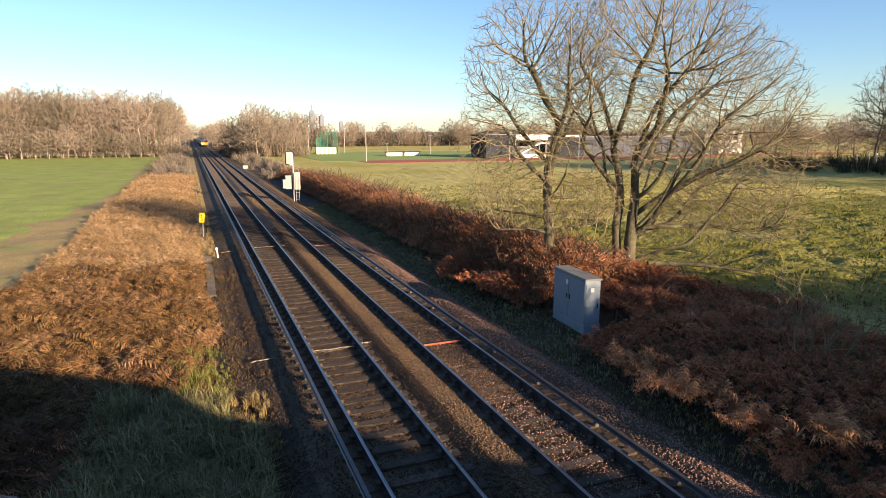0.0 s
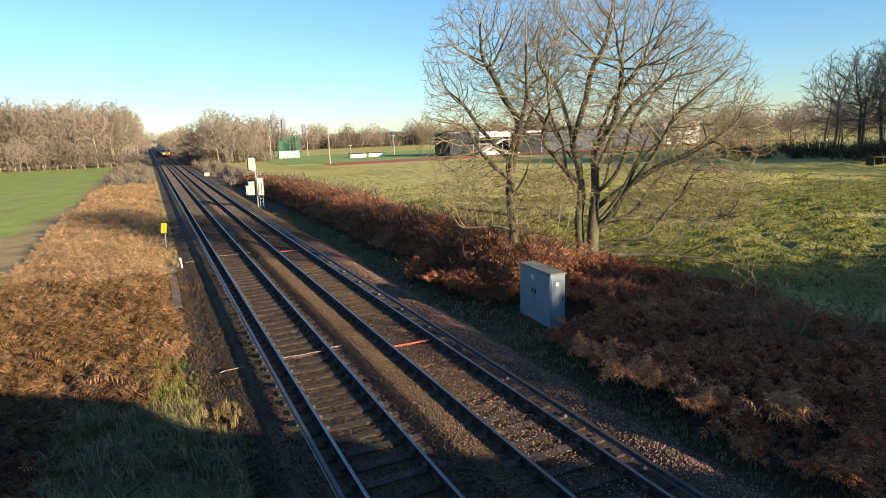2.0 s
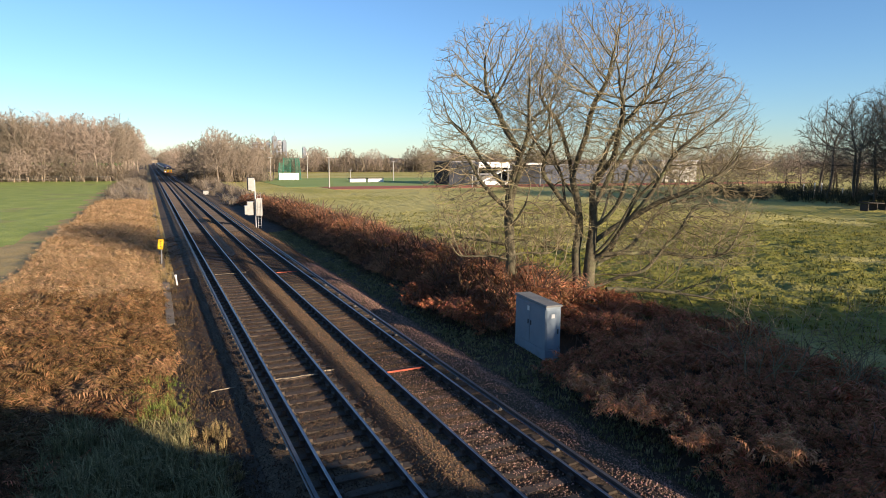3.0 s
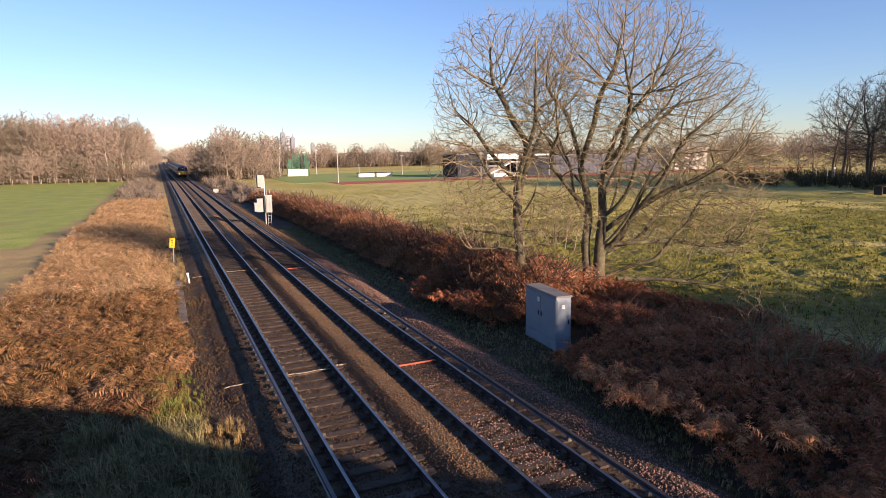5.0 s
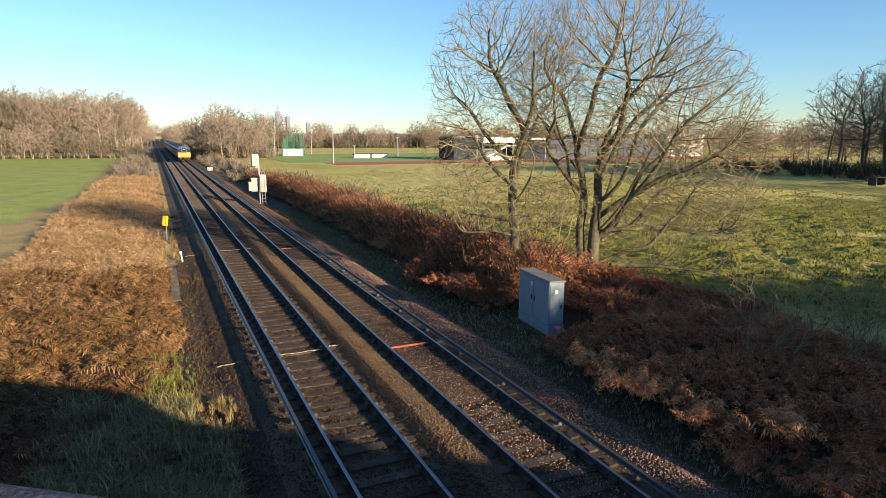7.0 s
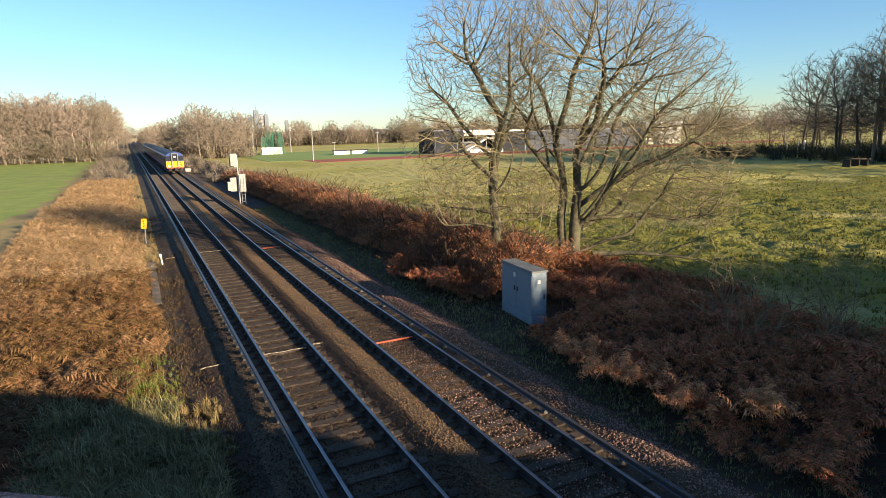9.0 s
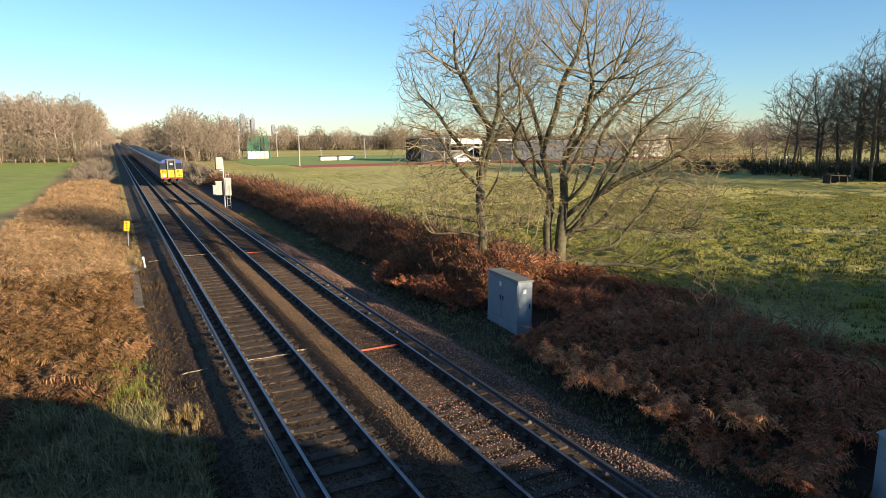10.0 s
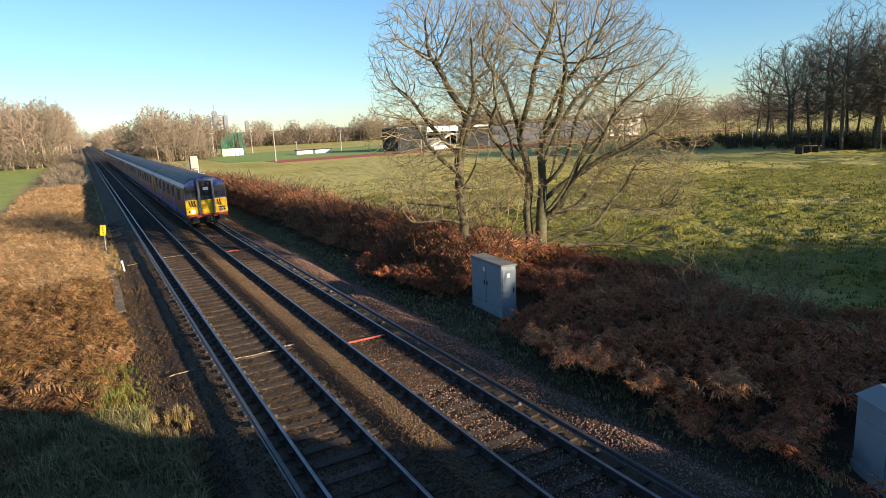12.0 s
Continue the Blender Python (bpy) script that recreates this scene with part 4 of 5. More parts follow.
def sapling(x, y, h, seed):
    g = Grower(seed)
    base = thing("sapling", (x, y, ground_z(x, y)), "thin pale bare sapling in the bracken verge", "sapling", "saplings in the verge")
    for i in range(4):
        a = g.rng.uniform(0, 6.3)
        g.branch(Vector((0, 0, -0.1)), Vector((0.3 * math.cos(a), 0.3 * math.sin(a), 1)), h * g.rng.uniform(0.7, 1), 0.018, 1, 3, (0, 7, 3), thin=0.006)
    v, f = joined([(np.array(g.wood[0]), np.array(g.wood[1])), (np.array(g.twigs[0]), np.array(g.twigs[1]))])
    tri_object("stem", v, f, M_TWIG, base)


sapling(14.7, 11.6, 3.0, 101)
sapling(15.3, 11.2, 2.7, 102)
sapling(17.3, 10.4, 2.9, 103)
sapling(16.4, 10.2, 2.5, 104)


# ---- grey equipment cabinet by the line ----
def equipment_cabinet(x, y, turn, w, d, h, material, label):
    base = thing("equipment_cabinet", (x, y, ground_z(x, y)), label, "cabinet", "trackside cabinets", turn=turn)
    part("plinth", box((w + 0.03, d + 0.03, 0.34), (0, 0, 0.14), 0.012), material, base)
    part("body", box((w, d, h - 0.42), (0, 0, 0.31 + (h - 0.42) / 2), 0.015), material, base)
    bm = box((w + 0.10, d + 0.10, 0.07), (0, 0, h - 0.075), 0.012)
    for v in bm.verts:
        if v.co.z > h - 0.06:
            v.co.y *= 0.9
    part("lid", bm, M_LID, base, "weathered dark lid")
    for s in (-1, 1):  # two doors on the side towards the track
        door = part("door", box((w / 2 - 0.03, 0.02, h - 0.55), (s * w / 4, d / 2 + 0.008, 0.34 + (h - 0.55) / 2), 0.006), material, base)
        part("handle", box((0.035, 0.03, 0.16), (s * 0.10, d / 2 + 0.03, h * 0.55), 0.008), M_BLACK, door)
    part("label_plate", box((0.15, 0.008, 0.16), (w * 0.05, d / 2 + 0.022, h * 0.80), 0.002), M_WHITE, base)
    end = part("end_door", box((0.02, d - 0.06, h - 0.55), (-w / 2 - 0.008, 0, 0.34 + (h - 0.55) / 2), 0.006), material, base)
    part("handle", box((0.03, 0.035, 0.16), (-w / 2 - 0.03, -d * 0.30, h * 0.50), 0.008), M_BLACK, end)
    part("end_plate", box((0.008, 0.12, 0.14), (-w / 2 - 0.022, d * 0.05, h * 0.78), 0.002), M_WHITE, base)
    return base


equipment_cabinet(12.55, 18.50, 85.5, 2.16, 0.56, 1.90, M_CABINET, "grey metal equipment cabinet with closed doors beside the railway")


def squat_cabinet(x, y, turn):
    base = thing("equipment_cabinet", (x, y, ground_z(x, y)), "pale grey concrete-like cabinet with a hipped top on the verge", "cabinet", "trackside cabinets", turn=turn)
    part("body", box((0.95, 0.80, 1.65), (0, 0, 0.62), 0.03), M_CABINET, base)
    bm = box((1.02, 0.87, 0.30), (0, 0, 1.59), 0.0)
    for v in bm.verts:
        if v.co.z > 1.6:
            v.co.x *= 0.45
            v.co.y *= 0.45
    part("hipped_top", bm, M_CABINET, base)
    bm = box((0.99, 0.84, 0.22), (0, 0, 0.05), 0.02)
    part("plinth", bm, M_CABINET, base)
    part("door", box((0.7, 0.02, 0.85), (0, 0.405, 0.62), 0.006), M_CABINET, base)


squat_cabinet(12.35, 5.55, 62)


# ---- signal ----
def signal():
    base = thing("railway_signal", (9.75, 63.0, ground_z(9.75, 63)), "white-backed railway signal on a steel post with relay boxes", "signal")
    part("post", rod((0, 0, -0.2), (0, 0, 4.6), 0.07, 0.06, 12), M_STEEL, base)
    head = part("signal_head", box((0.62, 0.28, 1.15), (-0.32, 0.0, 4.2), 0.04), M_PALE, base)
    part("hood", box((0.70, 0.10, 1.25), (-0.32, 0.18, 4.2), 0.03), M_BLACK, head)
    part("bracket", box((0.35, 0.12, 0.08), (-0.15, 0, 3.55), 0.01), M_STEEL, base)
    for x, z, w, h in ((-0.5, 1.75, 0.55, 1.25), (0.32, 1.85, 0.60, 1.60), (-0.88, 1.6, 0.30, 0.8)):
        b = part("relay_box", box((w, 0.36, h), (x, -0.02, z + 0.1), 0.02), M_PALE, base)
        part("lid", box((w + 0.05, 0.42, 0.05), (x, -0.02, z + h / 2 + 0.12), 0.01), M_STEEL, b)
    for x in (0.16, 0.46):
        part("ladder_rail", rod((x, -0.45, 0), (x, -0.15, 3.4), 0.018, 0.018, 6), M_STEEL, base)
    for i in range(10):
        s = (i + 0.7) / 10.5
        part("rung", rod((0.16, -0.45 + 0.3 * s, 3.4 * s), (0.46, -0.45 + 0.3 * s, 3.4 * s), 0.012, 0.012, 6), M_STEEL, base)


signal()


def trackside_box(x, y, w, h, label):
    base = thing("trackside_box", (x, y, ground_z(x, y)), label, "box")
    part("body", box((w, 0.6, h), (0, 0, h / 2), 0.03), M_PALE, base)
    part("lid", box((w + 0.08, 0.68, 0.07), (0, 0, h + 0.03), 0.015), M_PALE, base)


trackside_box(10.3, 127, 0.95, 0.65, "white trackside box at the edge of the ballast")
trackside_box(11.6, 205, 1.4, 1.5, "white trackside hut beside the far track")


def yellow_sign():
    base = thing("yellow_sign", (1.0, 45.0, ground_z(1.0, 45)), "yellow rectangular sign with dark marks on a short post", "sign")
    part("post", rod((0, 0, -0.2), (0.05, 0, 1.2), 0.03, 0.03, 8), M_STEEL, base)
    panel = part("panel", box((0.33, 0.03, 0.66), (0.0, -0.04, 1.38), 0.008, turn=pose(0, 0, 0, 0, 6, 0)), M_YELLOW, base)
    for z in (1.24, 1.40, 1.54):
        part("mark", box((0.13, 0.008, 0.05), (0.0, -0.06, z), 0.0, turn=pose(0, 0, 0, 0, -35, 0)), M_BLACK, panel)


yellow_sign()
tagged(part("marker_post", rod((1.62, 37.2, -0.3), (1.56, 37.2, 0.25), 0.04, 0.04, 8, box((0.11, 0.04, 0.14), (1.56, 37.17, 0.22), 0.01)), M_WHITE, None), "small white marker post in the cess", "marker")

base = thing("timber_platform", (86.5, 51.0, ground_z(86.5, 51)), "dark weathered timber platform standing in the shaded field", "platform")
part("top", box((4.6, 1.3, 0.14), (0, 0, 0.95), 0.02, turn=pose(0, 0, 0, 0, 3, 0)), M_UNDER, base)
for x in (-1.9, 0.0, 1.9):
    part("leg", box((0.16, 1.0, 0.95), (x, 0, 0.42), 0.02), M_UNDER, base)

# ---- road behind the field-edge trees ----
def parked_car(x, y, turn, material, label):
    base = thing("parked_car", (x, y, ground_z(x, y)), label, "car", "cars on the far road", turn=turn)
    part("body", box((4.2, 1.7, 0.62), (0, 0, 0.62), 0.12), material, base)
    bm = box((2.3, 1.5, 0.55), (-0.1, 0, 1.18), 0.05)
    for v in bm.verts:
        if v.co.z > 1.2:
            v.co.x *= 0.78
    part("cabin", bm, M_GLASS, base)
    for sx in (-1.3, 1.3):
        for sy in (-0.8, 0.8):
            part("wheel", rod((sx, sy - 0.1, 0.31), (sx, sy + 0.1, 0.31), 0.31, 0.31, 14), M_BLACK, base)


parked_car(118.0, 68.0, -50, M_WHITE, "white car on the road behind dark trees")
parked_car(121.0, 63.5, -50, M_PALE, "pale grey car on the road behind dark trees")
for x, y, h in ((110.0, 77.4, 2.1), (110.0, 75.3, 2.4), (110.0, 74.0, 2.5), (110.5, 70.5, 1.6)):
    base = thing("road_post", (x, y, ground_z(x, y)), "pale post beside the far road", "post", "far road posts")
    part("pole", rod((0, 0, -0.2), (0, 0, h), 0.09, 0.08, 8), M_WHITE, base)
    part("cap", box((0.34, 0.1, 0.34), (0, 0, h), 0.02), M_WHITE, base)

# ---- field fence before the wood ----
fence = thing("field_fence", (0, 0, 0), "pale timber post and wire fence before the wood", "fence")
first = None
for i in range(34):
    x = -118 + 3.3 * i
    if first is None:
        first = part("post", rod((0, 0, -0.3), (0, 0, 1.35), 0.10, 0.09, 7), M_TIMBER, fence)
        ob = first
    else:
        ob = first.copy()
        scene.collection.objects.link(ob)
    ob.location = (x, 204 + 0.4 * math.sin(i), ground_z(x, 204))
for z in (0.5, 0.85, 1.2):
    part("wire", rod((-118, 204, z), (-9, 204, z), 0.012, 0.012, 5), M_STEEL, fence)

# ---- sports ground ----
tagged(part("running_track", box((150, 13, 0.4), (110, 133, 0.24)), M_TRACKRED, None), "red running track across the field", "track", kind="structure")
tagged(part("pitch", box((150, 62, 0.4), (103, 170.6, 0.235)), M_PITCH, None), "mown green sports pitch", "pitch", kind="structure")


def throwing_cage():
    base = thing("throwing_cage", (38.6, 190, 0.42), "green netted throwing cage with white boards below", "cage")
    pts = [(-3.4, -1.5), (-2.9, 1.6), (-1.2, 2.6), (1.0, 2.6), (2.6, 1.6), (3.3, -1.5)]
    for i, (x, y) in enumerate(pts):
        part("post", rod((x, y, 0), (x * 0.86, y * 0.8, 5.0 + 1.5 * (i >= 2)), 0.09, 0.07, 8), M_GREEN, base)
    for i in range(len(pts) - 1):
        (x0, y0), (x1, y1) = pts[i], pts[i + 1]
        top = 5.0 if i < 2 else 6.4
        net = bmesh.new()
        for k in range(1, 10):
            s = k / 10
            rod((x0 + (x1 - x0) * s, y0 + (y1 - y0) * s, 0), ((x0 + (x1 - x0) * s) * 0.86, (y0 + (y1 - y0) * s) * 0.8, top), 0.03, 0.03, 4, net)
        for k in range(1, 12):
            s = k / 12
            rod((x0 * (1 - 0.14 * s), y0 * (1 - 0.2 * s), top * s), (x1 * (1 - 0.14 * s), y1 * (1 - 0.2 * s), top * s), 0.025, 0.025, 4, net)
        part("net", net, M_GREEN, base)
    for k in range(5):
        part("board", box((1.05, 0.06, 2.0), (-2.7 + 1.2 * k, -1.75, 1.0), 0.01), M_WHITE, base)


throwing_cage()


def flood_post(x, y, h):
    base = thing("floodlight_post", (x, y, ground_z(x, y) if y < 126 else 0.42), "tall pale floodlight post on the sports ground", "post", "floodlight posts")
    part("pole", rod((0, 0, -0.3), (0, 0, h), 0.16, 0.09, 8), M_PALE, base)
    part("lamp_bar", box((1.1, 0.16, 0.14), (0, 0, h - 0.1), 0.02), M_PALE, base)


for x, y, h in ((36.2, 135, 6.6), (33.0, 188, 6.6), (65, 172, 5.6), (67.6, 128, 6.2), (46.5, 200, 7.5), (56, 185, 3.0), (77, 131, 5.8), (88, 131, 5.6), (30, 200, 7.5), (27.5, 196, 6.5)):
    flood_post(x, y, h)
for x, c in ((51.9, M_BLACK), (57.0, M_WHITE)):
    base = thing("team_shelter", (x, 165, 0.42), "low white team shelter with a dark roof", "shelter", "team shelters")
    part("wall", box((4.4, 1.2, 0.95), (0, 0, 0.47), 0.02), M_WHITE, base)
    part("roof", box((4.7, 1.6, 0.22), (0, 0.1, 1.05), 0.03), M_STAND, base)


def grandstand():
    base = thing("grandstand", (64.0, 141, 0.4), "dark grey grandstand with white canopy, stairs and long wing", "building")
    part("dark_block", box((7.2, 9, 5.6), (7.6, 4.5, 2.8), 0.05), M_STAND, base)
    part("parapet", box((7.5, 9.3, 0.25), (7.6, 4.5, 5.72), 0.03), M_GREY, base)
    for k in range(3):
        part("window", box((1.6, 0.10, 1.0), (5.5 + 2.1 * k, -0.03, 3.6), 0.01), M_GLASS, base)
    part("back_wall", box((9.4, 0.3, 5.6), (16.0, 6.0, 2.8), 0.02), M_STAND, base)
    for k in range(6):  # rising terraces under the canopy
        part("terrace", box((9.4, 0.9, 0.5 + 0.45 * k), (16.0, 0.6 + 0.9 * k, 0.25 + 0.22 * k), 0.02), M_GREY, base)
    part("canopy", box((9.0, 7.4, 1.35), (16.2, 2.6, 5.0), 0.05), M_WHITE, base)
    for x in (11.7, 15.6, 20.4):
        part("column", box((0.25, 0.25, 4.6), (x, -0.7, 2.3), 0.02), M_PALE, base)
    stairs = part("stairs", box((6.9, 1.2, 0.35), (15.0, -1.3, 2.1), 0.03, turn=pose(0, 0, 0, 0, -25, 0)), M_WHITE, base)
    for z in (0.55, 0.95):
        part("handrail", box((6.9, 0.06, 0.07), (14.9, -1.9, 2.1 + z), 0.01, turn=pose(0, 0, 0, 0, -25, 0)), M_PALE, stairs)
    part("landing", box((3.0, 1.4, 0.3), (19.2, -1.3, 3.6), 0.03), M_WHITE, base)
    part("base_wall", box((9.5, 0.8, 0.9), (17.5, -2.2, 0.45), 0.03), M_WHITE, base)
    part("middle_block", box((11.4, 9, 5.1), (26.5, 4.5, 2.55), 0.05), M_STAND, base)
    part("roof_edge", box((11.8, 9.6, 0.45), (26.5, 4.4, 5.3), 0.04), M_WHITE, base)
    for k in range(5):
        part("window", box((1.7, 0.10, 1.3), (22.3 + 2.1 * k, -0.03, 3.4), 0.01), M_GLASS, base)
    part("wing", box((37, 9, 4.9), (50.8, 4.6, 2.45), 0.05), M_WING, base)
    part("wing_roof", box((37.4, 9.4, 0.3), (50.8, 4.6, 5.05), 0.04), M_GREY, base)
    for k in range(12):
        part("wing_panel", box((2.8, 0.06, 4.2), (34.2 + 3.0 * k, 0.08, 2.3), 0.01), M_WING, base)


grandstand()
base = thing("white_building", (148.0, 150, 0.3), "plain white flat-roofed sports building", "building")
part("wall", box((14.5, 10, 6.4), (0, 0, 3.2), 0.05), M_BEIGE, base)
part("roof", box((15.0, 10.5, 0.35), (0, 0, 6.55), 0.04), M_CANT, base)
part("door", box((2.2, 0.12, 2.6), (-3, -5.02, 1.3), 0.02), M_STAND, base)
for k in range(4):
    part("window", box((1.6, 0.1, 1.1), (-4.6 + 3.0 * k, -5.02, 4.6), 0.01), M_GLASS, base)

# ---- towers on the skyline ----
def tower(x, y, w, h, material, label, mast=0.0):
    base = thing("tower_block", (x, y, 0), label, "tower", "skyline towers")
    part("body", box((w, w, h), (0, 0, h / 2), 0.3), material, base)
    part("crown", box((w * 0.7, w * 0.7, 3), (0, 0, h + 1.5), 0.1), M_TOWERDARK, base)
    n = max(4, int(h / 7))
    for k in range(n):
        part("window_band", box((w * 0.86, 0.4, 2.2), (0, -w / 2 - 0.1, (k + 0.7) * h / n), 0.0), M_TOWERDARK, base)
    if mast:
        part("mast", rod((0, 0, h), (0, 0, h + mast), 0.8, 0.4, 6), M_TOWERDARK, base)


tower(271.5, 1500, 11, 56, M_TOWERDARK, "slim dark residential tower far off on the skyline", 16)
tower(284, 1505, 11, 47, M_TOWER, "slim pale residential tower far off on the skyline")
tower(294, 1500, 9, 46, M_TOWERDARK, "slim dark tower far off on the skyline", 10)
tower(258, 1510, 9, 41, M_TOWERDARK, "lower dark tower far off on the skyline")
tower(234, 1500, 24, 41, M_TOWER, "broad pale slab block far off on the skyline")
tower(340, 1500, 8, 32, M_TOWERDARK, "small dark tower far off on the skyline")
tower(347, 1520, 12, 22, M_WHITE, "small white block far off on the skyline")


# distant wooded rise that closes the horizon
def distant_wood():
    rng = np.random.default_rng(8)
    pieces = []
    ball = bmesh.new()
    bmesh.ops.create_icosphere(ball, subdivisions=2, radius=1.0)
    bv = np.array([v.co[:] for v in ball.verts])
    bf = np.array([[v.index for v in f.verts] for f in ball.faces])
    ball.free()
    for k in range(4):
        n = 300
        ang = rng.uniform(-0.9, 1.35, n)
        dist = rng.uniform(900, 1400, n)
        p = np.stack([np.sin(ang) * dist, np.cos(ang) * dist, rng.uniform(0, 3, n)], 1)
        t = bv * rng.uniform(0.75, 1.2, (len(bv), 1))
        s = rng.uniform(4.0, 6.5, n)
        pieces.append(scattered((t, bf), p, rng.uniform(0, 6.3, n), np.stack([s * 4, s * 4, s], 1)))
    v, f = joined(pieces)
    return tagged(tri_object("distant_wood", v, f, M_SCRUB), "brown winter woods along the horizon", "woods", kind="stuff")


distant_wood()


# ---- bridge ----
ALONG, ACROSS = Vector((0.807, -0.590, 0.0)), Vector((0.590, 0.807, 0.0))
BRIDGE_TURN = math.degrees(math.atan2(ALONG.y, ALONG.x))
FACE = 1.858  # the parapet's outer edge, across the bridge


def on_bridge(s, n, z):
    p = ALONG * s + ACROSS * n
    return (p.x, p.y, z)


def bridge():
    base = thing("road_bridge", (0, 0, 0), "skewed brick road bridge with stone-capped parapets over the railway", "bridge", kind="structure")
    turn = pose(0, 0, 0, 0, 0, BRIDGE_TURN)
    for n, nm in ((FACE - 0.24, "parapet"), (FACE - 8.6, "parapet")):
        wall = part(nm, box((110, 0.36, 1.35), on_bridge(6, n, 4.95), 0.01, turn=turn), M_BRICK, base)
        for k in range(-3, 14):
            c = box((1.19, 0.48, 0.19), (0, 0, 0), 0.03)
            ob = part("coping_stone", c, M_PARAPET, wall)
            ob.matrix_basis = Matrix.Translation(on_bridge(0.4 + 1.2 * k, n, 5.70)) @ turn
    # Unseen wall piece added above the coping to lengthen its shadow on the bank.
    part("added_shadow_wall", box((8.5, 0.34, 0.68), on_bridge(8.0, FACE - 0.24, 6.11), 0.01, turn=turn), M_BRICK, base)
    part("deck", box((110, 8.0, 0.75), on_bridge(6, FACE - 4.4, 4.52), 0.0, turn=turn), M_BRICK, base)
    part("road", box((110, 7.6, 0.06), on_bridge(6, FACE - 4.4, 4.93), 0.0, turn=turn), M_TARMAC, base)
    for s in (-8.5, 20.5):
        part("abutment", box((1.2, 8.6, 4.4), on_bridge(s, FACE - 4.4, 1.95), 0.02, turn=turn), M_BRICK, base)
    for s0, s1 in ((21.0, 61.0), (-49.0, -9.0)):
        prof = ((FACE + 5.5, -0.4), (FACE - 0.6, 4.3), (FACE - 8.2, 4.3), (FACE - 14.5, -0.4))
        v = [on_bridge(s, n, z) for s in (s0, s1) for n, z in prof]
        mesh_object("embankment", v, [(0, 1, 2, 3), (7, 6, 5, 4), (0, 4, 5, 1), (1, 5, 6, 2), (2, 6, 7, 3), (3, 7, 4, 0)], M_EARTH, base)


bridge()
rng = random.Random(19)
# Out-of-view bushes, added and sized so their shade covers verge and meadow edge.
shade = []
for i in range(200):
    s = rng.uniform(28.0, 66)
    p = on_bridge(s, FACE + rng.uniform(0.6, 4.0), 0)
    shade.append((p[0], p[1], 3.7, rng.uniform(4.6, 6.2) * (0.90 + 0.44 * smooth01(s, 29, 50))))
hedge_rng = np.random.default_rng(41)
temp = [wide_briar(hedge_rng, 120) for i in range(3)]
pieces = []
for i in range(3):
    pts = np.array(shade[i::3])
    pieces.append(scattered(temp[i], pts[:, :3], hedge_rng.uniform(0, 6.3, len(pts)), pts[:, 3]))
v, f = joined(pieces)
tagged(tri_object("added_shade_thicket", v, f, M_BRAMBLE), "unseen bushes added on the road embankment to shade the verge", "bushes", kind="stuff")


# ---- train ----
FRONT_AT_END, SPEED = 46.0, 23.2
SECTION = ((1.20, 0.92), (1.38, 1.0), (1.41, 1.4), (1.41, 2.3), (1.38, 2.95), (1.30, 3.22), (1.05, 3.45), (0.60, 3.60), (0.0, 3.66))


def car_body(parent, y0, y1, cab):
    half = list(SECTION)
    prof = [(-x, z) for x, z in half] + [(x, z) for x, z in reversed(half[:-1])]
    n = len(prof)
    rings = [(y0 + 0.0, 0.97), (y0 + 0.25, 1.0), (y1 - 0.25, 1.0), (y1, 0.97)]
    verts, faces, kinds = [], [], []
    for y, s in rings:
        verts += [(x * s, y, 0.92 + (z - 0.92) * (0.985 if s < 1 else 1)) for x, z in prof]
    for r in range(3):
        for i in range(n):
            j = (i + 1) % n
            faces.append((r * n + i, r * n + j, (r + 1) * n + j, (r + 1) * n + i))
            k = min(i, n - 2 - i)
            kinds.append(0 if i == n - 1 else (1 if k < 2 else 0) if k < 3 else 0 if k == 3 else 2 if k == 4 else 3)
    faces += [tuple(range(n)), tuple(range(3 * n, 4 * n))[::-1]]
    kinds += [1 if cab else 4, 4]
    ob = mesh_object("carriage", verts, faces, [M_RED, M_BLUE, M_CANT, M_ROOF, M_UNDER], parent)
    ob.data.polygons.foreach_set("material_index", kinds)
    return ob


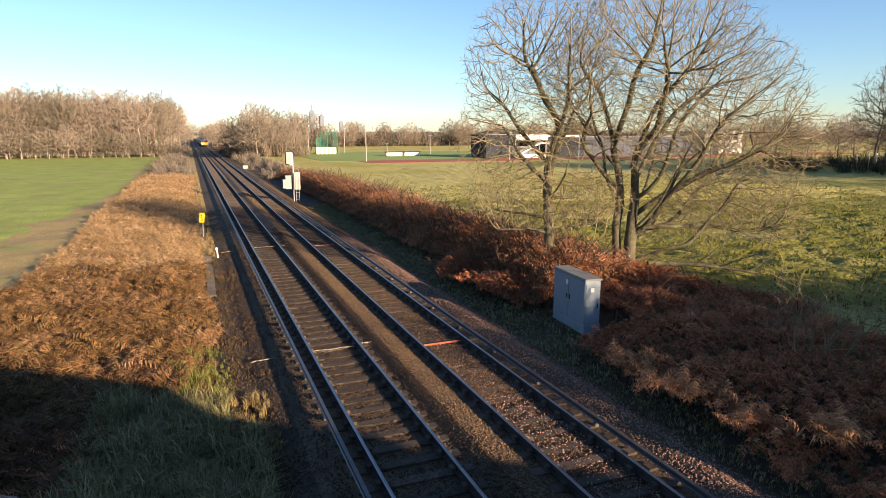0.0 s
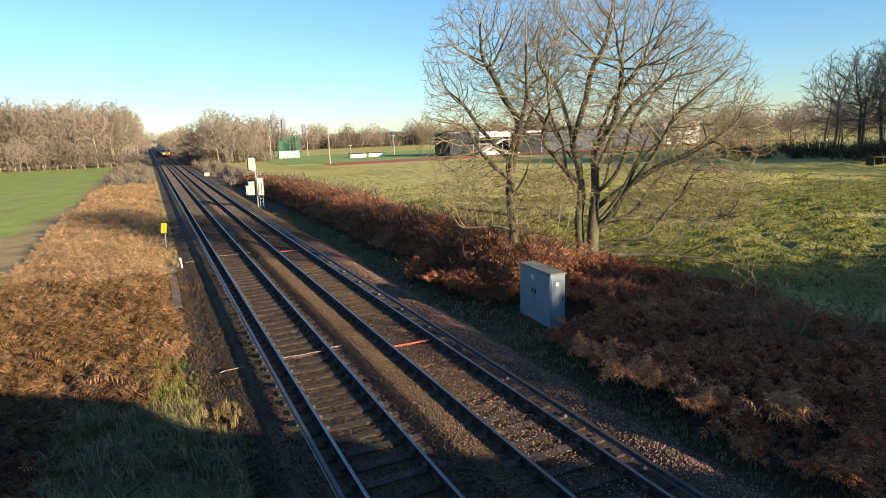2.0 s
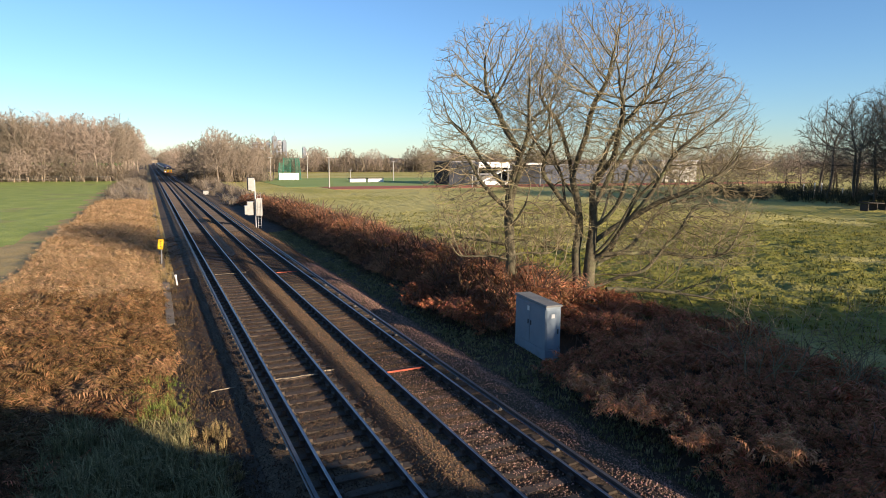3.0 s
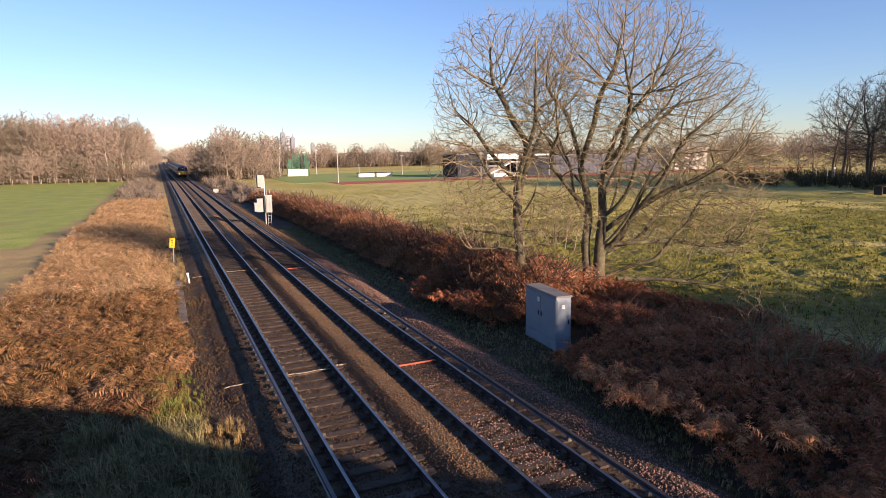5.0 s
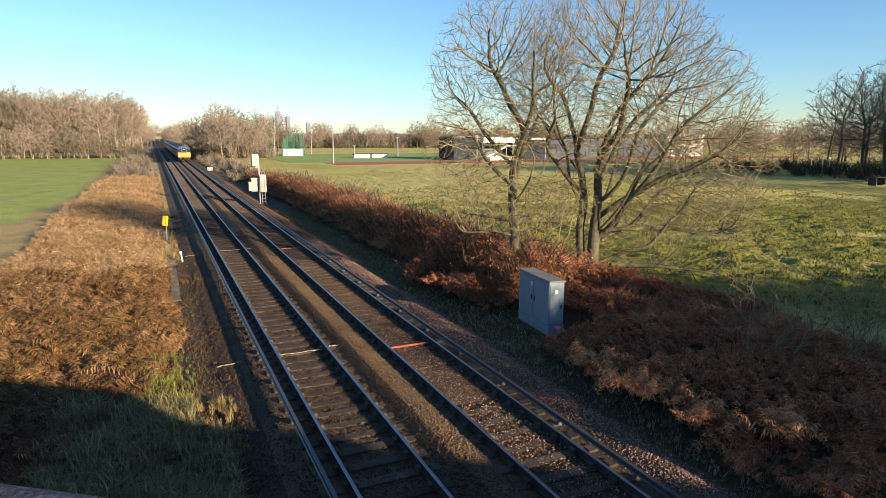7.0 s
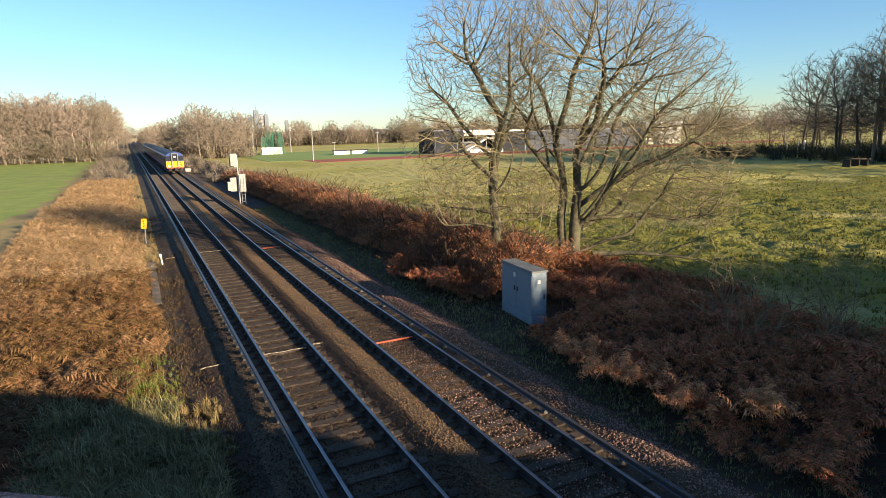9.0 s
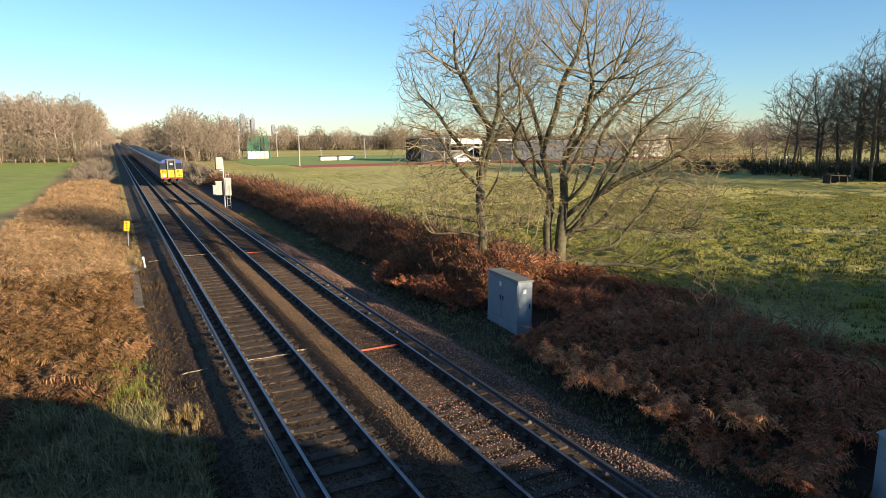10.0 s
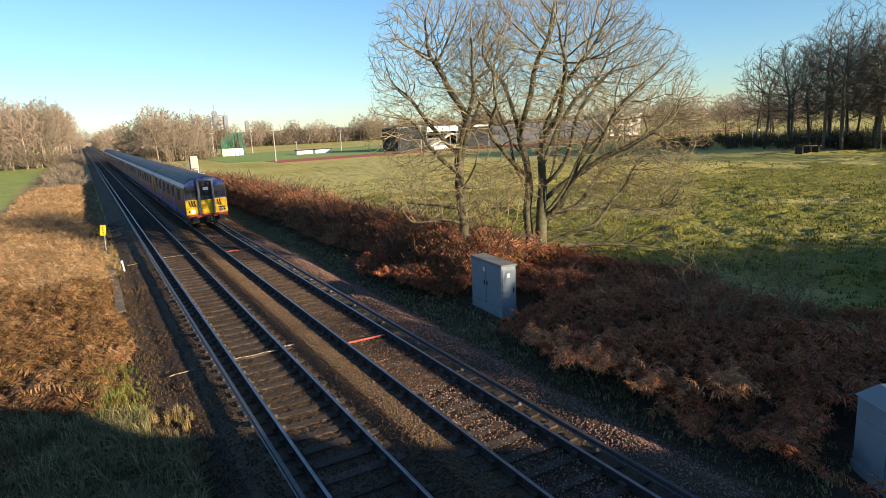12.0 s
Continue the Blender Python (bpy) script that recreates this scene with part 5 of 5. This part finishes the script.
def make_train():
    train = thing("train", (RIGHT_MID, FRONT_AT_END, 0.16), "eight-carriage electric train in red and blue with a yellow front", "train")
    pane, door = None, None
    for c in range(8):
        y0 = c * 20.2
        car = car_body(train, y0, y0 + 19.8, c == 0)
        part("underframe", box((2.2, 18.6, 0.45), (0, y0 + 9.9, 0.72), 0.03), M_UNDER, car)
        for yb in (3.2, 16.6):
            bm = box((2.1, 2.9, 0.35), (0, y0 + yb, 0.52), 0.05)
            for yw in (-1.05, 1.05):
                for s in (-1, 1):
                    rod((s * 0.70, y0 + yb + yw, 0.42), (s * 0.83, y0 + yb + yw, 0.42), 0.42, 0.42, 16, bm)
            part("bogie", bm, M_UNDER, car)
        bm = box((1.0, 0.45, 2.3), (0, y0 + 20.0, 2.05), 0.03)
        part("gangway", bm, M_BLACK, car)
        for side in (-1, 1):
            for k in range(6):
                y = y0 + 2.6 + 2.95 * k
                if pane is None:
                    pane = part("window", box((0.05, 1.35, 0.80), (0, 0, 0), 0.02), M_GLASS, car)
                    ob = pane
                else:
                    ob = pane.copy()
                    scene.collection.objects.link(ob)
                    ob.parent = car
                ob.location = (side * 1.405, y, 2.42)
            for k in (5.55, 14.4):
                if door is None:
                    bm = box((0.05, 1.30, 1.95), (0, 0, 0), 0.02)
                    door = part("door", bm, M_BLUE, car, "blue sliding doors")
                    ob = door
                else:
                    ob = door.copy()
                    scene.collection.objects.link(ob)
                    ob.parent = car
                ob.location = (side * 1.402, y0 + k - 0.05, 1.98)
    # driving end
    yf = -0.02
    for s in (-1, 1):
        bm = box((0.86, 0.12, 1.02), (s * 0.93, yf, 1.62), 0.03)
        panel = part("front_panel", bm, M_YELLOW, train, "yellow front panel")
        part("headlight", rod((s * 0.93, yf - 0.11, 1.34), (s * 0.93, yf - 0.05, 1.34), 0.12, 0.12, 16), M_LAMP if s < 0 else M_GREY, panel)
        part("tail_light", rod((s * 1.16, yf - 0.10, 1.34), (s * 1.16, yf - 0.05, 1.34), 0.07, 0.07, 12), M_RED, panel)
        part("windscreen", box((0.74, 0.08, 0.72), (s * 0.92, yf, 2.62), 0.03), M_GLASS, train)
        part("windscreen_frame", box((0.84, 0.06, 0.84), (s * 0.92, yf + 0.02, 2.62), 0.03), M_BLACK, train)
        part("gangway_post", box((0.15, 0.34, 2.35), (s * 0.46, yf - 0.10, 2.26), 0.04), M_GREY, train)
        part("buffer", rod((s * 0.86, yf - 0.45, 0.90), (s * 0.86, yf, 0.90), 0.16, 0.12, 14), M_UNDER, train)
        part("wiper", rod((s * 0.75, yf - 0.06, 2.3), (s * 0.95, yf - 0.06, 2.75), 0.015, 0.015, 6), M_BLACK, train)
    for k in range(3):  # jumper cables hanging over the yellow panels
        for s, x in ((-1, -1.12 + 0.16 * k), (1, 0.72 + 0.14 * k)):
            if s > 0 and k == 2:
                continue
            bm = rod((x, yf - 0.09, 2.08), (x + 0.03, yf - 0.13, 1.86), 0.035, 0.03, 8)
            rod((x + 0.03, yf - 0.13, 1.86), (x + 0.10, yf - 0.11, 1.66), 0.03, 0.025, 8, bm)
            part("jumper_cable", bm, M_BLACK, train, "black jumper cable over the yellow panel")
    part("number_bar", box((0.40, 0.02, 0.09), (0.95, yf - 0.07, 1.52), 0.004), M_BLACK, train)
    part("gangway_header", box((1.07, 0.34, 0.16), (0, yf - 0.10, 3.42), 0.04), M_GREY, train)
    d = part("gangway_door", box((0.78, 0.10, 1.0), (0, yf - 0.05, 1.60), 0.02), M_YELLOW, train, "yellow end door")
    part("door_window", box((0.50, 0.04, 0.62), (0, yf - 0.11, 2.72), 0.02), M_GLASS, d)
    part("door_surround", box((0.80, 0.08, 1.25), (0, yf - 0.02, 2.72), 0.02), M_BLACK, d)
    part("destination_blind", box((0.34, 0.03, 0.20), (0.02, yf - 0.14, 2.86), 0.01), M_WHITE, d)
    part("buffer_beam", box((2.62, 0.20, 0.24), (0, yf - 0.03, 1.02), 0.03), M_BEAM, train, "red buffer beam")
    part("coupler", box((0.34, 0.75, 0.36), (0, yf - 0.35, 0.86), 0.06), M_UNDER, train)
    part("front_apron", box((2.3, 0.3, 0.42), (0, yf + 0.25, 0.70), 0.05), M_UNDER, train)
    for x in (-0.28, 0.0, 0.30):
        part("jumper_hose", rod((x, yf - 0.2, 0.98), (x + 0.04, yf - 0.22, 0.42), 0.035, 0.03, 8), M_BLACK, train)
    return train


train = make_train()

# ---- cable trough along the cess ----
trough = thing("cable_trough", (0, 0, 0), "concrete cable trough with lids along the cess", "trough", kind="structure")
first = None
for i in range(110):
    y = 29 + 1.0 * i
    if first is None:
        first = part("lid", box((0.34, 0.975, 0.12), (0, 0, 0), 0.012), M_CONCRETE, trough)
        ob = first
    else:
        ob = first.copy()
        scene.collection.objects.link(ob)
    ob.location = (1.02 + 0.05 * math.sin(y * 0.21), y, ground_z(1.02, y) + 0.015)

# ---- sleepers ----
for mid, name in ((LEFT_MID, "railway_track"), (RIGHT_MID, "railway_track")):
    bed = thing(name, (mid, 0, 0), "ballasted railway track with concrete sleepers", "track", "tracks", kind="structure")
    shape = box((2.5, 0.25, 0.14), (0, 0, -0.07), 0.012)
    for s in (-1, 1):
        box((0.36, 0.19, 0.03), (s * 0.7525, 0, 0.0), 0.0, shape)
        for q in (-0.10, 0.10):
            box((0.09, 0.15, 0.10), (s * 0.7525 + q, 0, 0.045), 0.0, shape)
    first = part("sleeper", shape, M_SLEEPER, bed)
    rng = random.Random(int(mid * 10))
    for i in range(148):
        ob = first
        if i:
            ob = first.copy()
            scene.collection.objects.link(ob)
        ob.location = (rng.uniform(-0.02, 0.02), 2.0 + 0.66 * i, rng.uniform(-0.022, -0.008))
    v, f = [], []
    k = 0
    for i in range(148, 420):
        y = 2.0 + 0.66 * i
        b = len(v)
        v += [(x, y + d, 0.0) for x in (-1.25, 1.25) for d in (-0.12, 0.12)] + [(x, y + d, -0.12) for x in (-1.25, 1.25) for d in (-0.12, 0.12)]
        f += [(b, b + 2, b + 3, b + 1), (b, b + 4, b + 6, b + 2), (b + 1, b + 3, b + 7, b + 5)]
    tagged(mesh_object("far_sleepers", v, f, M_SLEEPER, bed), kind="stuff")


def motions():
    walk(train, [(t, pose(RIGHT_MID, FRONT_AT_END + SPEED * (12 - t), 0.16)) for t in range(13)])


motions()
